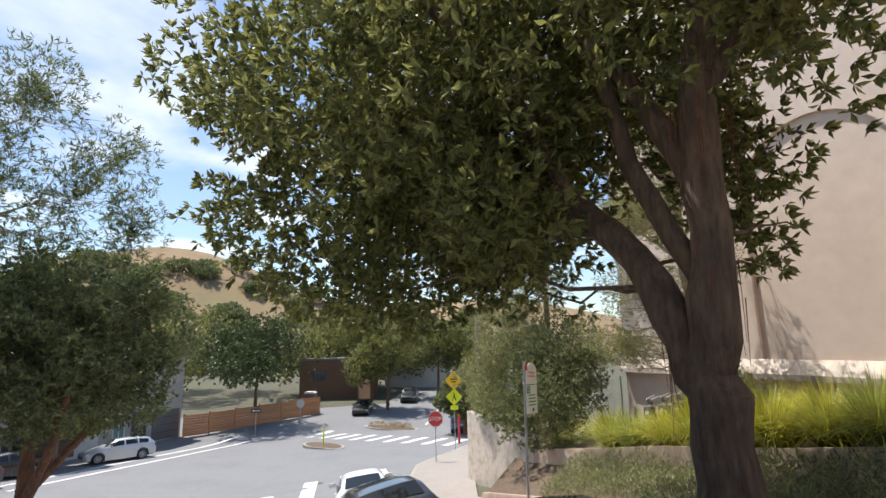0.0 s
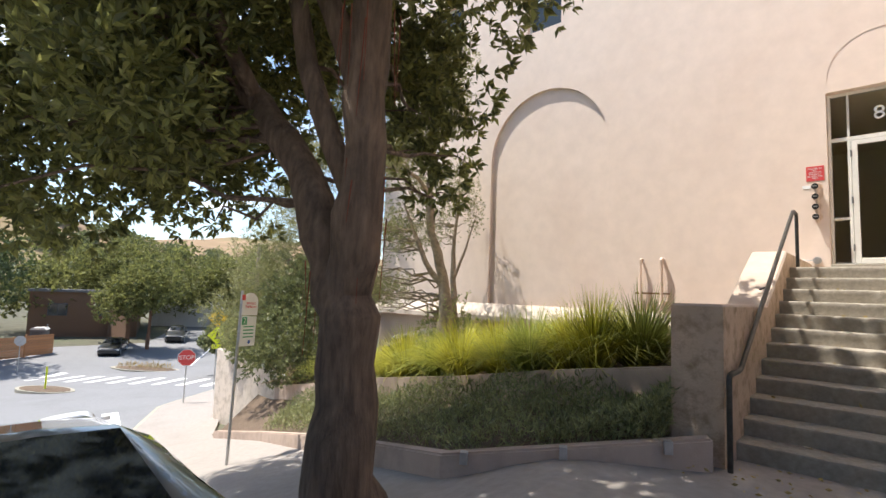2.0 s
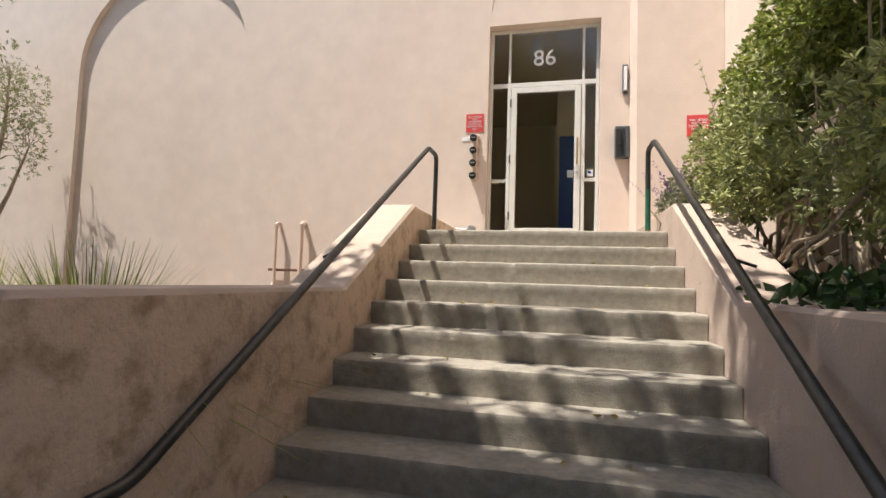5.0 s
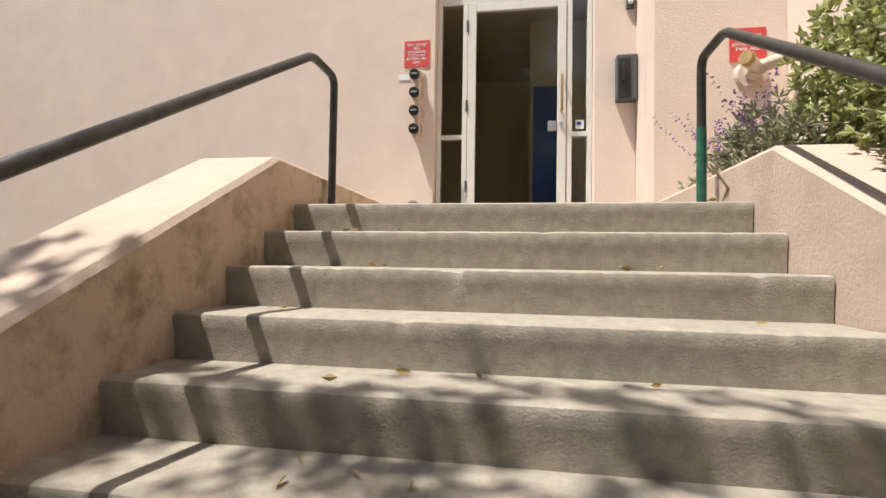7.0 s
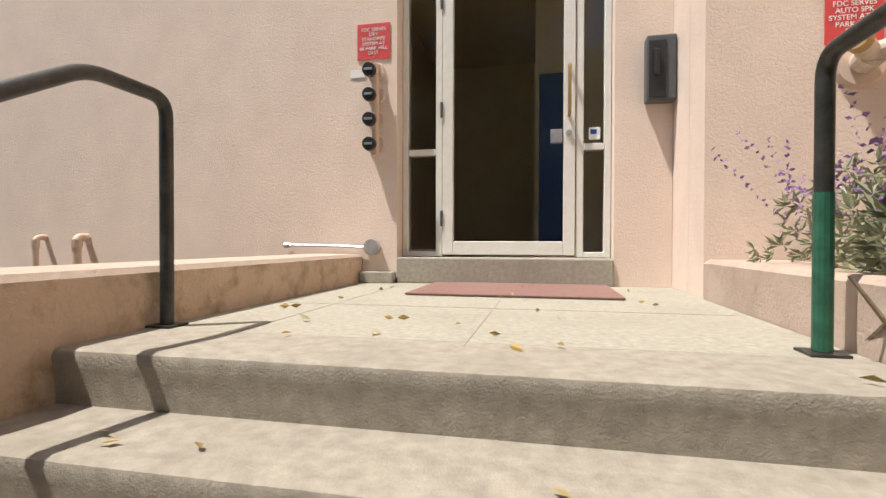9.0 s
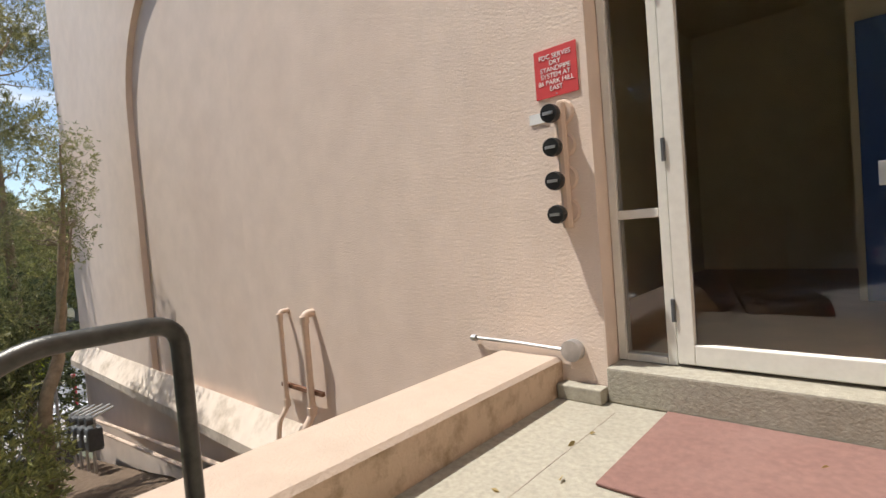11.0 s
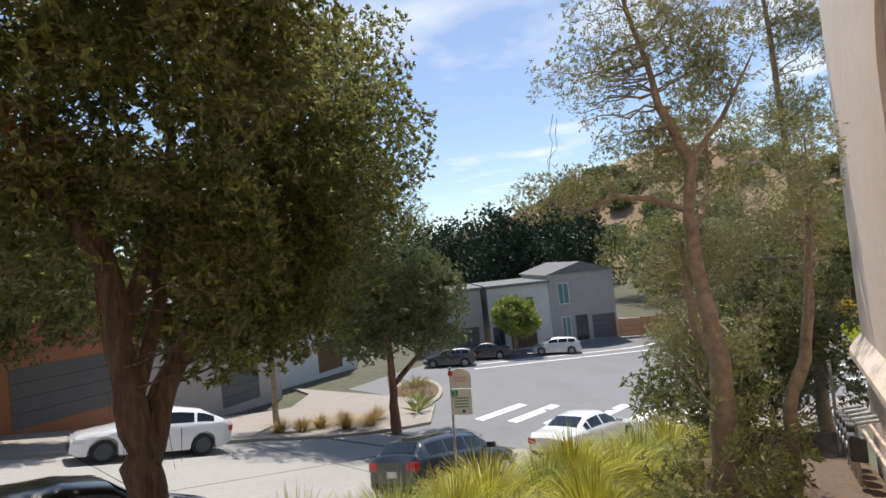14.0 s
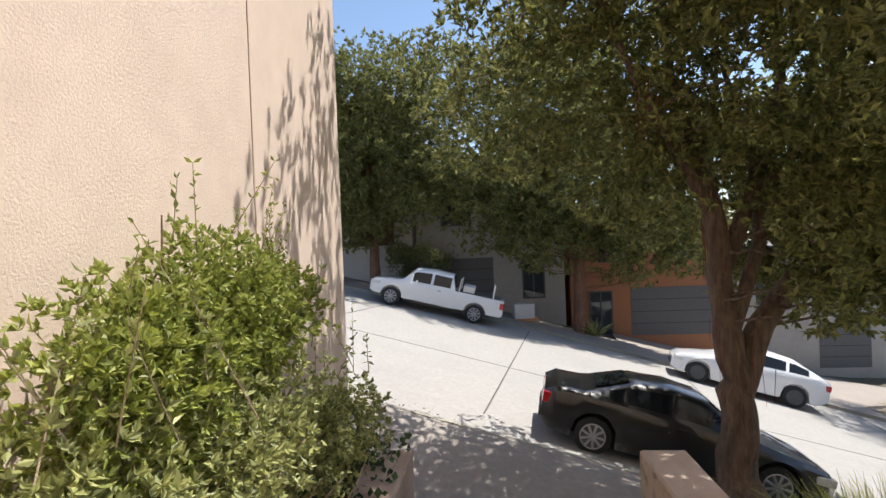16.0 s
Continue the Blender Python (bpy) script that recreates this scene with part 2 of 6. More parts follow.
def ringband(bm, loop, y0, y1):
    a = [bm.verts.new((x, y0, z)) for x, z in loop]
    b = [bm.verts.new((x, y1, z)) for x, z in loop]
    for i in range(len(loop)):
        bm.faces.new((a[i], a[(i + 1) % len(loop)], b[(i + 1) % len(loop)], b[i]))


def letters(text, size, m, parent, mtx, name="lettering"):
    cu = bpy.data.curves.new(name, "FONT")
    cu.body, cu.size, cu.align_x, cu.align_y, cu.extrude, cu.space_line = text, size, "CENTER", "CENTER", 0.0012, 0.95
    tmp = bpy.data.objects.new(name, cu)
    me = bpy.data.meshes.new_from_object(tmp)
    bpy.data.objects.remove(tmp)
    me.materials.append(m)
    ob = new(name, me)
    ob.parent = parent
    ob.matrix_basis = mtx
    return ob


# ---- the ground ----
def gz(x, y):
    """Height of the street: a steep hill that levels out at the junction and climbs again beyond it."""
    d = min(max(-8 - y, -6), 18)
    cross = -0.065 * d if d < 0 else -0.165 * d if d < 2 else -0.33 - 0.0125 * (d - 2)
    if x > -14:
        z = -1.85 + 0.25 * min(x, 30)
        f = 1.0
    elif x > -18:
        u = (-14 - x) / 4
        z = -5.35 - 0.25 * 4 * u + 0.09 * 4 * u * u
        f = 1 - 0.15 * u
    else:
        z = -5.99 + 0.07 * max(x, -46) + 0.07 * 18
        f = max(0.0, 0.85 - (-18 - x) / 14)
    if x < -46:
        z += 0.055 * min(-46 - x, 120)
    return z + cross * f


def axis_marks(lo, hi, step, far):
    a = list(np.arange(lo, hi + 0.01, step))
    return [-far, -far / 2, -far / 4] + a + [far / 4, far / 2, far]


XS, YS = [-900, -500, -300, -220, -160] + list(np.arange(-120, 40.1, 2)) + [60, 100, 200, 400, 900], [-900, -400, -200, -120, -80] + list(np.arange(-60, 40.1, 2)) + [60, 100, 200, 400, 900]
bm = bmesh.new()
grid = [[bm.verts.new((x, y, gz(x, y) - (1.6 if -14 < x < 14 and -12.5 < y < 2 else 0.02))) for y in YS] for x in XS]
for i in range(len(XS) - 1):
    for j in range(len(YS) - 1):
        bm.faces.new((grid[i][j], grid[i + 1][j], grid[i + 1][j + 1], grid[i][j + 1]))
structure("ground", bm, GROUND, "brown earth and dry grass ground sheet", "ground")


def strip(name, m, outline, lift, label, category, res=1.0, thick=0.2, kind="structure", high=None):
    """A paved area that follows the hill: outline x0, x1 and y edges as functions of x."""
    x0, x1, ya, yb = outline
    bm = bmesh.new()
    rows = []
    nx = max(1, int((x1 - x0) / res))
    for i in range(nx + 1):
        x = x0 + (x1 - x0) * i / nx
        a, b = ya(x), yb(x)
        k = 9
        rows.append([bm.verts.new((x, a + (b - a) * j / (k - 1), (high or gz)(x, a + (b - a) * j / (k - 1)) + lift)) for j in range(k)])
    for r, s in zip(rows, rows[1:]):
        for j in range(len(r) - 1):
            bm.faces.new((r[j], s[j], s[j + 1], r[j + 1]))
    res_ = bmesh.ops.extrude_face_region(bm, geom=bm.faces[:])
    for v in [g for g in res_["geom"] if isinstance(g, bmesh.types.BMVert)]:
        v.co.z -= thick
    bmesh.ops.recalc_face_normals(bm, faces=bm.faces)
    return tagged(mesh_ob(name, bm, m), label, category, "", kind)


def const(v):
    return lambda x: v


def kerb_y(x):
    return -9.2 - 0.13 * (x + 2) if x > -15 else -7.51 + (-15 - x) * 0.5 if x > -24 else -3.01 + (-24 - x) * 1.0 if x > -34 else 6.99 + (-34 - x) * 0.62


def fark_y(x):
    return -24.6 if x > 0 else -24.6 - 0.3 * x if x > -13 else -20.7 + 0.75 * (-13 - x) if x > -19 else -16.2 - 0.6 * (-19 - x) if x > -22 else -18.0 - 3.0 * (-22 - x)


def off(f, d):
    return lambda x: f(x) + d


strip("road", ROAD, (-17, 40, fark_y, kerb_y), 0.0, "pale worn concrete street on a steep hill", "road")
strip("road_junction", ASPH, (-60, -17.004, lambda x: fark_y(x) if x > -24 else -27, kerb_y), 0.0, "grey asphalt street junction", "road", 1.0)
strip("road_uphill", ASPH, (-130, -60.004, lambda x: 7 + (-60 - x) * 0.62, kerb_y), 0.0, "grey asphalt street climbing the hill beyond", "road", 3.0)
def walk_z(x, y):
    """The pavement: it levels out before the foot of the stairs."""
    v = min(max((y - kerb_y(x)) / (-7.1 - kerb_y(x)), 0), 1) * min(max((x + 2.2) / 1.2, 0), 1) * min(max((4.0 - x) / 1.5, 0), 1)
    v = v * v * (3 - 2 * v)
    return gz(x, y) * (1 - v) - 2.11 * v


strip("pavement", WALK, (-34, 40, off(kerb_y, 0.154), lambda x: -5.6 if x > 2.4 else -5.0 if x > -12 else kerb_y(x) + 3.2), 0.13, "brown-grey concrete pavement along the building", "pavement", 0.3, high=walk_z)
strip("kerb", LANDING, (-34, 40, kerb_y, off(kerb_y, 0.15)), 0.134, "pale concrete kerb along the pavement", "kerb", 0.5)
strip("pavement_far", WALK, (-23, 40, lambda x: fark_y(x) - (3.4 if x > -6 else 10.5), off(fark_y, -0.154)), 0.13, "pale concrete pavement across the street", "pavement")
strip("kerb_far", LANDING, (-23, 40, off(fark_y, -0.15), fark_y), 0.134, "pale concrete kerb across the street", "kerb")

# ---- the building ----
def arch_loop(cx, r, z0, zs, k=20):
    """Outline of an arched panel: straight sides from z0 to the spring zs, then a half circle."""
    return [(cx - r, z0), (cx + r, z0)] + [(cx + r * math.cos(a), zs + r * math.sin(a)) for a in np.linspace(0, math.pi, k)]


def window_loop(x0, x1, z0, z1):
    return [(x0, z0), (x1, z0), (x1, z1), (x0, z1)]


WX0, WX1, WZ0, WZ1 = -12.35, 1.943, -4.5, 15.0
door_hole = [(-0.04, 0.0), (1.56, 0.0), (1.56, 3.345), (-0.04, 3.345)]
tymp = [(-0.03, 3.565), (1.55, 3.565)] + [(0.76 + 0.78 * math.cos(a), 3.58 + 0.78 * math.sin(a)) for a in np.linspace(0, math.pi, 18)]
niche = arch_loop(-5.93, 1.76, -0.9, 3.2)
wins = [window_loop(-10.05, -8.95, 6.9, 8.6), window_loop(-6.55, -5.5, 6.7, 8.5)]
bm = bmesh.new()
sheet(bm, [[(WX0, WZ0), (WX1, WZ0), (WX1, WZ1), (WX0, WZ1)], door_hole, tymp, niche] + wins, 0.0)
ringband(bm, door_hole, 0.0, 0.3)
for lp, d in ((tymp, 0.007), (niche, 0.085)):
    ringband(bm, lp, 0.0, d)
    sheet(bm, [lp], d)
for lp in wins:
    ringband(bm, lp, 0.0, 0.3)
sheet(bm, [[(WX0, WZ0), (WX1, WZ0), (WX1, WZ1), (WX0, WZ1)], door_hole] + wins, 0.3)
ringband(bm, [(WX0, WZ0), (WX1, WZ0), (WX1, WZ1), (WX0, WZ1)], 0.0, 0.3)
structure("wall_front", bm, STUCCO, "pink textured stucco wall with a blind arch", "wall")
structure("wall_end", boxes(((WX0, 0.304, -8), (WX0 + 0.3, 14, 15))), STUCCO, "pink stucco end wall of the building", "wall")
structure("wall_jog", boxes(((1.946, -0.69, -1.0), (2.946, -0.39, 15.0)), ((1.946, -0.386, -1.2), (2.2, 0.3, 15.0))), STUCCO, "pink stucco wall stepping forward beside the door", "wall")
structure("wall_wing", boxes(((2.95, -7.3, -4.0), (3.25, 0.3, 15.0)), ((3.254, -7.3, -4), (9.0, -7.0, 15))), STUCCO, "tall pink stucco side wall of the wing", "wall")
structure("roof", boxes(((-12.35, 0.304, 14.8), (9, 14, 15.0))), DARKGREY, "flat roof of the apartment building", "roof")
structure("wall_groove", boxes(((2.944, -5.0, 0.0), (2.9495, -4.985, 14.0))), STUCCO_SHADED, "thin vertical joint in the stucco", "joint")

# sloping band along the foot of the wall
bm = bmesh.new()
prism(bm, [(-0.002, -0.80), (-0.22, -1.14), (-0.22, -1.27), (-0.002, -1.27)], "x", -12.4, -0.9)
structure("wall_band", bm, CAP, "cream sloping stucco band along the wall foot", "trim")

for lp in wins:
    (x0, z0), (x1, z1) = lp[0], lp[2]
    w = thing("window", "white-framed upper window with dark glass", "window", (0, 0, 0), 0, "upper windows", "structure")
    part("pane", boxes(((x0 + 0.06, 0.16, z0 + 0.06), (x1 - 0.06, 0.17, z1 - 0.06))), WIN, w)
    part("window_frame", boxes(((x0, 0.12, z0), (x0 + 0.06, 0.2, z1)), ((x1 - 0.06, 0.12, z0), (x1, 0.2, z1)), ((x0 + 0.061, 0.12, z0), (x1 - 0.061, 0.2, z0 + 0.06)), ((x0 + 0.061, 0.12, z1 - 0.06), (x1 - 0.061, 0.2, z1)), ((x0 + 0.061, 0.121, (z0 + z1) / 2 - 0.025), (x1 - 0.061, 0.199, (z0 + z1) / 2 + 0.025))), WHITEP, w)

# ---- stairs ----
N, H, D, Y0, XL, XR = 12, 0.165, 0.2993, -2.492, -0.317, 1.940
structure("landing", boxes(((XL, Y0 + D + 0.042, -1.2), (XR + 0.001, -0.004, 0.0))), LANDING, "pale concrete landing before the door", "landing")
stairs = thing("stairs", "worn grey concrete outdoor stairs with chipped nosings", "stairs", (0, 0, 0), 0, "", "structure")
for k in range(N):
    y, z = Y0 - D * k, -H * k
    low = z - H - (0.25 if k else 0.9)
    side = [(y + 0.012, low), (y + 0.012, z - H + 0.02), (y + 0.006, z - 0.06), (y, z - 0.026), (y + 0.007, z - 0.007), (y + 0.026, z), (y + 0.12, z), (y + D + 0.04, z), (y + D + 0.04, low)]
    bm = bmesh.new()
    rings = []
    for x in np.linspace(XL, XR, 110):
        c = noise.noise(Vector((x * 7, k * 3.7, 0))) + 0.5 * noise.noise(Vector((x * 19, k * 5.1, 2)))
        chip = max(0, c - 0.42) if XL + 0.03 < x < XR - 0.03 else 0
        rings.append([bm.verts.new((x, yy + (0.035 * chip + 0.002 * noise.noise(Vector((x * 24, k, i)))) * (2 < i < 6), zz - (0.03 * chip + 0.0015 * noise.noise(Vector((x * 20, k + 9, i)))) * (3 <= i <= 5))) for i, (yy, zz) in enumerate(side)])
    for r, q in zip(rings, rings[1:]):
        for i in range(len(side)):
            j = (i + 1) % len(side)
            bm.faces.new((r[i], r[j], q[j], q[i]))
    bm.faces.new(rings[0])
    bm.faces.new(rings[-1][::-1])
    bmesh.ops.recalc_face_normals(bm, faces=bm.faces)
    smooth(part("step", bm, STEP, stairs), 35)

# cheek walls: level beside the landing, sloping, then a tall block at the foot
def cheek(name, xa, xb, label, yfront, m, cap, yback=-0.004):
    """Side wall of the stairs, drawn from the side."""
    out = [(yback, -2.4), (yback, 0.22), (-2.66, 0.22), (-4.15, -0.56), (yfront, -0.56), (yfront, -2.6)]
    bm = bmesh.new()
    prism(bm, out, "x", xa, xb)
    es = [e for e in bm.edges if max(v.co.z for v in e.verts) > -0.8 and min(v.co.z for v in e.verts) > -0.8]
    bmesh.ops.bevel(bm, geom=es, offset=0.022, segments=1, affect="EDGES")
    bmesh.ops.recalc_face_normals(bm, faces=bm.faces)
    bm.normal_update()
    for f in bm.faces:
        f.material_index = 1 if f.normal.z > 0.3 else 0
    ob = structure(name, bm, m, label, "wall")
    ob.data.materials.append(cap)
    return ob


cheek("stair_wall_left", -0.76, XL - 0.002, "mould-stained cream stucco stair side wall with worn cap", -6.17, CHEEK, CHEEK_CAP)
# right wall and bed front: pink stucco, its shade painted into the colour
cheek("stair_wall_right", XR + 0.006, 2.36, "pink stucco stair side wall beside the ivy bed, coloured as in shade", -6.15, STUCCO_SHADED, STUCCO_SHADED, -0.694)
structure("planter_wall_right", boxes(((2.364, -6.147, -2.6), (2.948, -5.85, -0.563)), bev=0.015), STUCCO_SHADED, "pink stucco front wall of the ivy bed, coloured as in shade", "wall")


def wall_line(name, pts, thick, m, label, depth=0.9):
    """A low wall along (x, y, top z) points."""
    bm = bmesh.new()
    rings = []
    for i, (x, y, z) in enumerate(pts):
        a, b = Vector(pts[max(i - 1, 0)]), Vector(pts[min(i + 1, len(pts) - 1)])
        d = (b - a)
        d.z = 0
        n = Vector((-d.y, d.x, 0)).normalized() * (-thick)
        rings.append([bm.verts.new((x, y, z - depth)), bm.verts.new((x, y, z)), bm.verts.new((x + n.x, y + n.y, z)), bm.verts.new((x + n.x, y + n.y, z - depth))])
    for r, s in zip(rings, rings[1:]):
        for k in range(4):
            bm.faces.new((r[k], r[(k + 1) % 4], s[(k + 1) % 4], s[k]))
    bm.faces.new(rings[0][::-1])
    bm.faces.new(rings[-1])
    bmesh.ops.recalc_face_normals(bm, faces=bm.faces)
    es = [e for e in bm.edges if len(e.link_faces) == 2 and e.calc_face_angle(0) > 1.2 and min(v.co.z for v in e.verts) > min(p[2] for p in pts) - 0.3]
    bmesh.ops.bevel(bm, geom=es, offset=0.02, segments=2, affect="EDGES")
    bmesh.ops.recalc_face_normals(bm, faces=bm.faces)
    return structure(name, bm, m, label, "wall")


LOW = [(-0.36, -6.35, -1.70), (-2.4, -7.55, -2.06), (-4.5, -7.0, -2.5), (-6.6, -6.35, -3.0), (-10, -5.4, -3.85), (-14, -4.7, -4.8)]
UPW = [(-0.765, -6.05, -1.17), (-2.4, -5.65, -1.45), (-4.4, -5.2, -1.85), (-7, -4.6, -2.3), (-9.4, -4.06, -2.8), (-13, -3.4, -3.5)]
# both planter walls wear the shade-darkened copy of the pink stucco
wall_line("planter_wall_low", LOW, 0.16, STUCCO_SHADED, "low pink stucco planter wall by the pavement, coloured as in shade")
wall_line("planter_wall_upper", UPW, 0.18, STUCCO_SHADED, "upper stucco planter wall behind the groundcover")


def line_at(pts, x):
    for (xa, ya, za), (xb, yb, zb) in zip(pts, pts[1:]):
        if xa >= x >= xb:
            u = (xa - x) / (xa - xb)
            return ya + (yb - ya) * u, za + (zb - za) * u
    return pts[-1][1:] if x < pts[-1][0] else pts[0][1:]


def bed(name, lo, hi, x0, x1, label, rise=0.0):
    bm = bmesh.new()
    rows = []
    for x in np.linspace(x0, x1, 30):
        (ya, za), (yb, zb) = lo(x), hi(x)
        rows.append([bm.verts.new((x, ya + (yb - ya) * v, za + (zb - za) * v + 0.05 * noise.noise(Vector((x, v * 4, 0))))) for v in np.linspace(0, 1, 6)])
    for r, s in zip(rows, rows[1:]):
        for j in range(5):
            bm.faces.new((r[j], r[j + 1], s[j + 1], s[j]))
    bmesh.ops.recalc_face_normals(bm, faces=bm.faces)
    return structure(name, bm, SOIL, label, "soil")


def low_bed(x, v):
    (ya, za), (yb, zb) = line_at(LOW, x), line_at(UPW, x)
    return Vector((x, ya + 0.15 + (yb - ya - 0.15) * v, za - 0.06 + (zb - 0.35 - za) * v))


def up_bed(x, v):
    yb, zb = line_at(UPW, x)
    return Vector((x, yb + 0.15 + (-0.2 - yb - 0.15) * v, zb - 0.06 + 0.1 * v))


bed("soil_low", lambda x: low_bed(x, 0).yz, lambda x: low_bed(x, 1).yz, -0.78, -14, "dark soil of the lower planter bed")
bed("soil_upper", lambda x: up_bed(x, 0).yz, lambda x: up_bed(x, 1).yz, -0.78, -14, "dark soil of the upper planter bed")
structure("soil_right", boxes(((2.362, -5.84, -1.0), (2.946, -0.70, -0.62))), SOIL, "dark soil of the ivy bed", "soil")

# ---- door ----
door = thing("door_1", "white-framed glass entrance door with sidelights and transom", "door", (0, 0.15, 0), 0, "", "structure")
FR = []
z0, z1, zt = 0.2, 2.44, 3.345
for x0, x1 in ((-0.036, 0.01), (1.51, 1.556)):
    FR.append(((x0, 0, z0), (x1, 0.09, zt - 0.004)))
for x0, x1 in ((0.235, 0.285), (1.305, 1.36)):
    FR.append(((x0, 0, z0), (x1, 0.09, z1 - 0.002)))
FR.append(((0.011, 0, zt - 0.06), (1.509, 0.09, zt - 0.004)))
FR.append(((0.011, 0, z1), (1.509, 0.09, z1 + 0.07)))
FR += [((0.011, 0, z0), (0.234, 0.09, z0 + 0.04)), ((1.361, 0, z0), (1.509, 0.09, z0 + 0.04)), ((0.011, 0, 1.0), (0.234, 0.09, 1.05)), ((1.361, 0, 1.0), (1.509, 0.09, 1.05))]
FR += [((0.24, 0, z1 + 0.071), (0.275, 0.09, zt - 0.061)), ((1.315, 0, z1 + 0.071), (1.35, 0.09, zt - 0.061))]
for a, b in FR:
    part("frame_bar", boxes((a, b), bev=0.005), WHITEP, door)
leaf = part("leaf", boxes(((0.29, -0.012, 0.215), (0.375, 0.045, 2.43)), ((1.215, -0.012, 0.215), (1.30, 0.045, 2.43)), ((0.376, -0.012, 0.215), (1.214, 0.045, 0.32)), ((0.376, -0.012, 2.35), (1.214, 0.045, 2.43)), bev=0.006), WHITEP, door, "white aluminium door leaf frame")
for x0, x1, a, b in ((0.376, 1.214, 0.32, 2.35), (0.011, 0.234, 0.24, 1.0), (0.011, 0.234, 1.05, 2.44), (1.361, 1.509, 0.24, 1.0), (1.361, 1.509, 1.05, 2.44), (0.276, 1.314, 2.51, 3.285), (0.011, 0.239, 2.51, 3.285), (1.351, 1.509, 2.51, 3.285)):
    g = part("pane", boxes(((x0 + 0.002, 0.024, a + 0.002), (x1 - 0.002, 0.03, b - 0.002))), DOORGLASS, door)
    g.visible_shadow = False
bm = bmesh.new()
tube(bm, rounded([(1.255, -0.012, 1.26), (1.255, -0.085, 1.26), (1.255, -0.085, 1.62), (1.255, -0.012, 1.62)], 0.03), 0.013, 8)
smooth(part("pull_handle", bm, BRASS, door, "brass pull handle"))
part("lock_plate", boxes(((1.12, -0.02, 1.06), (1.205, 0.02, 1.16)), bev=0.004), STEEL, door)
part("lock", tube(bmesh.new(), [(1.255, -0.03, 1.13), (1.255, 0.0, 1.13)], 0.022, 12), STEEL, door)
for z in (0.5, 1.35, 2.2):
    part("hinge", tube(bmesh.new(), [(0.283, -0.016, z - 0.06), (0.283, -0.016, z + 0.06)], 0.011, 8), DARKGREY, door)
part("sticker", boxes(((1.40, 0.018, 1.08), (1.48, 0.0225, 1.17))), WHITES, door)
part("sticker_stripe", boxes(((1.41, 0.0155, 1.12), (1.455, 0.0175, 1.155))), BLUEP, door)
letters("86", 0.34, WHITES, door, pose(0.77, 0.015, 2.87, 90, 0, 0), "house_number")
structure("door_sill", boxes(((-0.036, -0.03, 0.0), (1.556, 0.296, 0.196)), bev=0.012), LANDING, "concrete door sill step", "sill")
structure("plinth_block", boxes(((-0.312, -0.10, 0.0), (-0.044, -0.004, 0.085)), bev=0.008), LANDING, "small concrete plinth beside the door", "plinth")
dm = thing("door_mat", "worn brick-red rubber door mat on the landing", "door mat", (0, 0, 0.004))
part("mat", boxes(((0.28, -0.88, 0), (1.51, -0.04, 0.012)), bev=0.004), MATRED, dm)
# lobby behind the glass
structure("lobby_floor", boxes(((-0.8, 0.31, 0.05), (2.6, 5, 0.19))), ROOMF, "dark red-brown lobby floor", "floor")
bm = boxes(((-0.9, 0.31, 0.19), (-0.8, 5, 3.4)), ((2.6, 0.31, 0.19), (2.7, 5, 3.4)), ((-0.8, 5, 0.19), (2.6, 5.1, 3.4)), ((0.95, 2.6, 0.19), (2.598, 2.7, 3.4)))
structure("lobby_wall", bm, ROOMW, "dim olive lobby walls", "wall")
structure("lobby_ceiling", boxes(((-0.9, 0.31, 3.4), (2.7, 5.1, 3.5))), ROOMW, "lobby ceiling", "ceiling")
bp = thing("blue_panel", "deep blue painted door panel inside the lobby", "panel", (0, 0, 0.19))
part("panel", boxes(((1.0, 2.54, 0), (1.35, 2.596, 2.2)), bev=0.01), BLUEP, bp)

# ---- rails ----
def handrail(name, x, label):
    r = thing(name, label, "handrail", (x, -6.3, -1.9))
    o = Vector((x, -6.3, -1.9))
    run = rounded([(x, -2.10, 0.0), (x, -2.10, 0.83), (x, -2.42, 0.83), (x, -5.80, -1.16), (x, -6.22, -1.17), (x, -6.22, -2.0)], 0.07)
    bm = bmesh.new()
    tube(bm, [p - o for p in run], 0.024, 12)
    smooth(part("rail", bm, RAILM, r))
    part("foot_flange", boxes(((-0.05, 4.15, 1.9), (0.05, 4.25, 1.908)), bev=0.002), RAILM, r)
    bm = bmesh.new()
    tube(bm, [Vector((x, -4.4, -0.34)) - o, Vector((x + (-0.09 if x < 1 else 0.12), -4.4, -0.38)) - o], 0.009, 8)
    part("bracket", bm, RAILM, r)
    return r


handrail("handrail", -0.268, "dark painted steel handrail beside the stair wall")
rr = handrail("handrail", 1.845, "dark steel handrail with green-painted post")
part("green_post", tube(bmesh.new(), [(0, 4.20, 1.91), (0, 4.20, 2.35)], 0.0255, 12), GREENP, rr, "green-painted lower post")

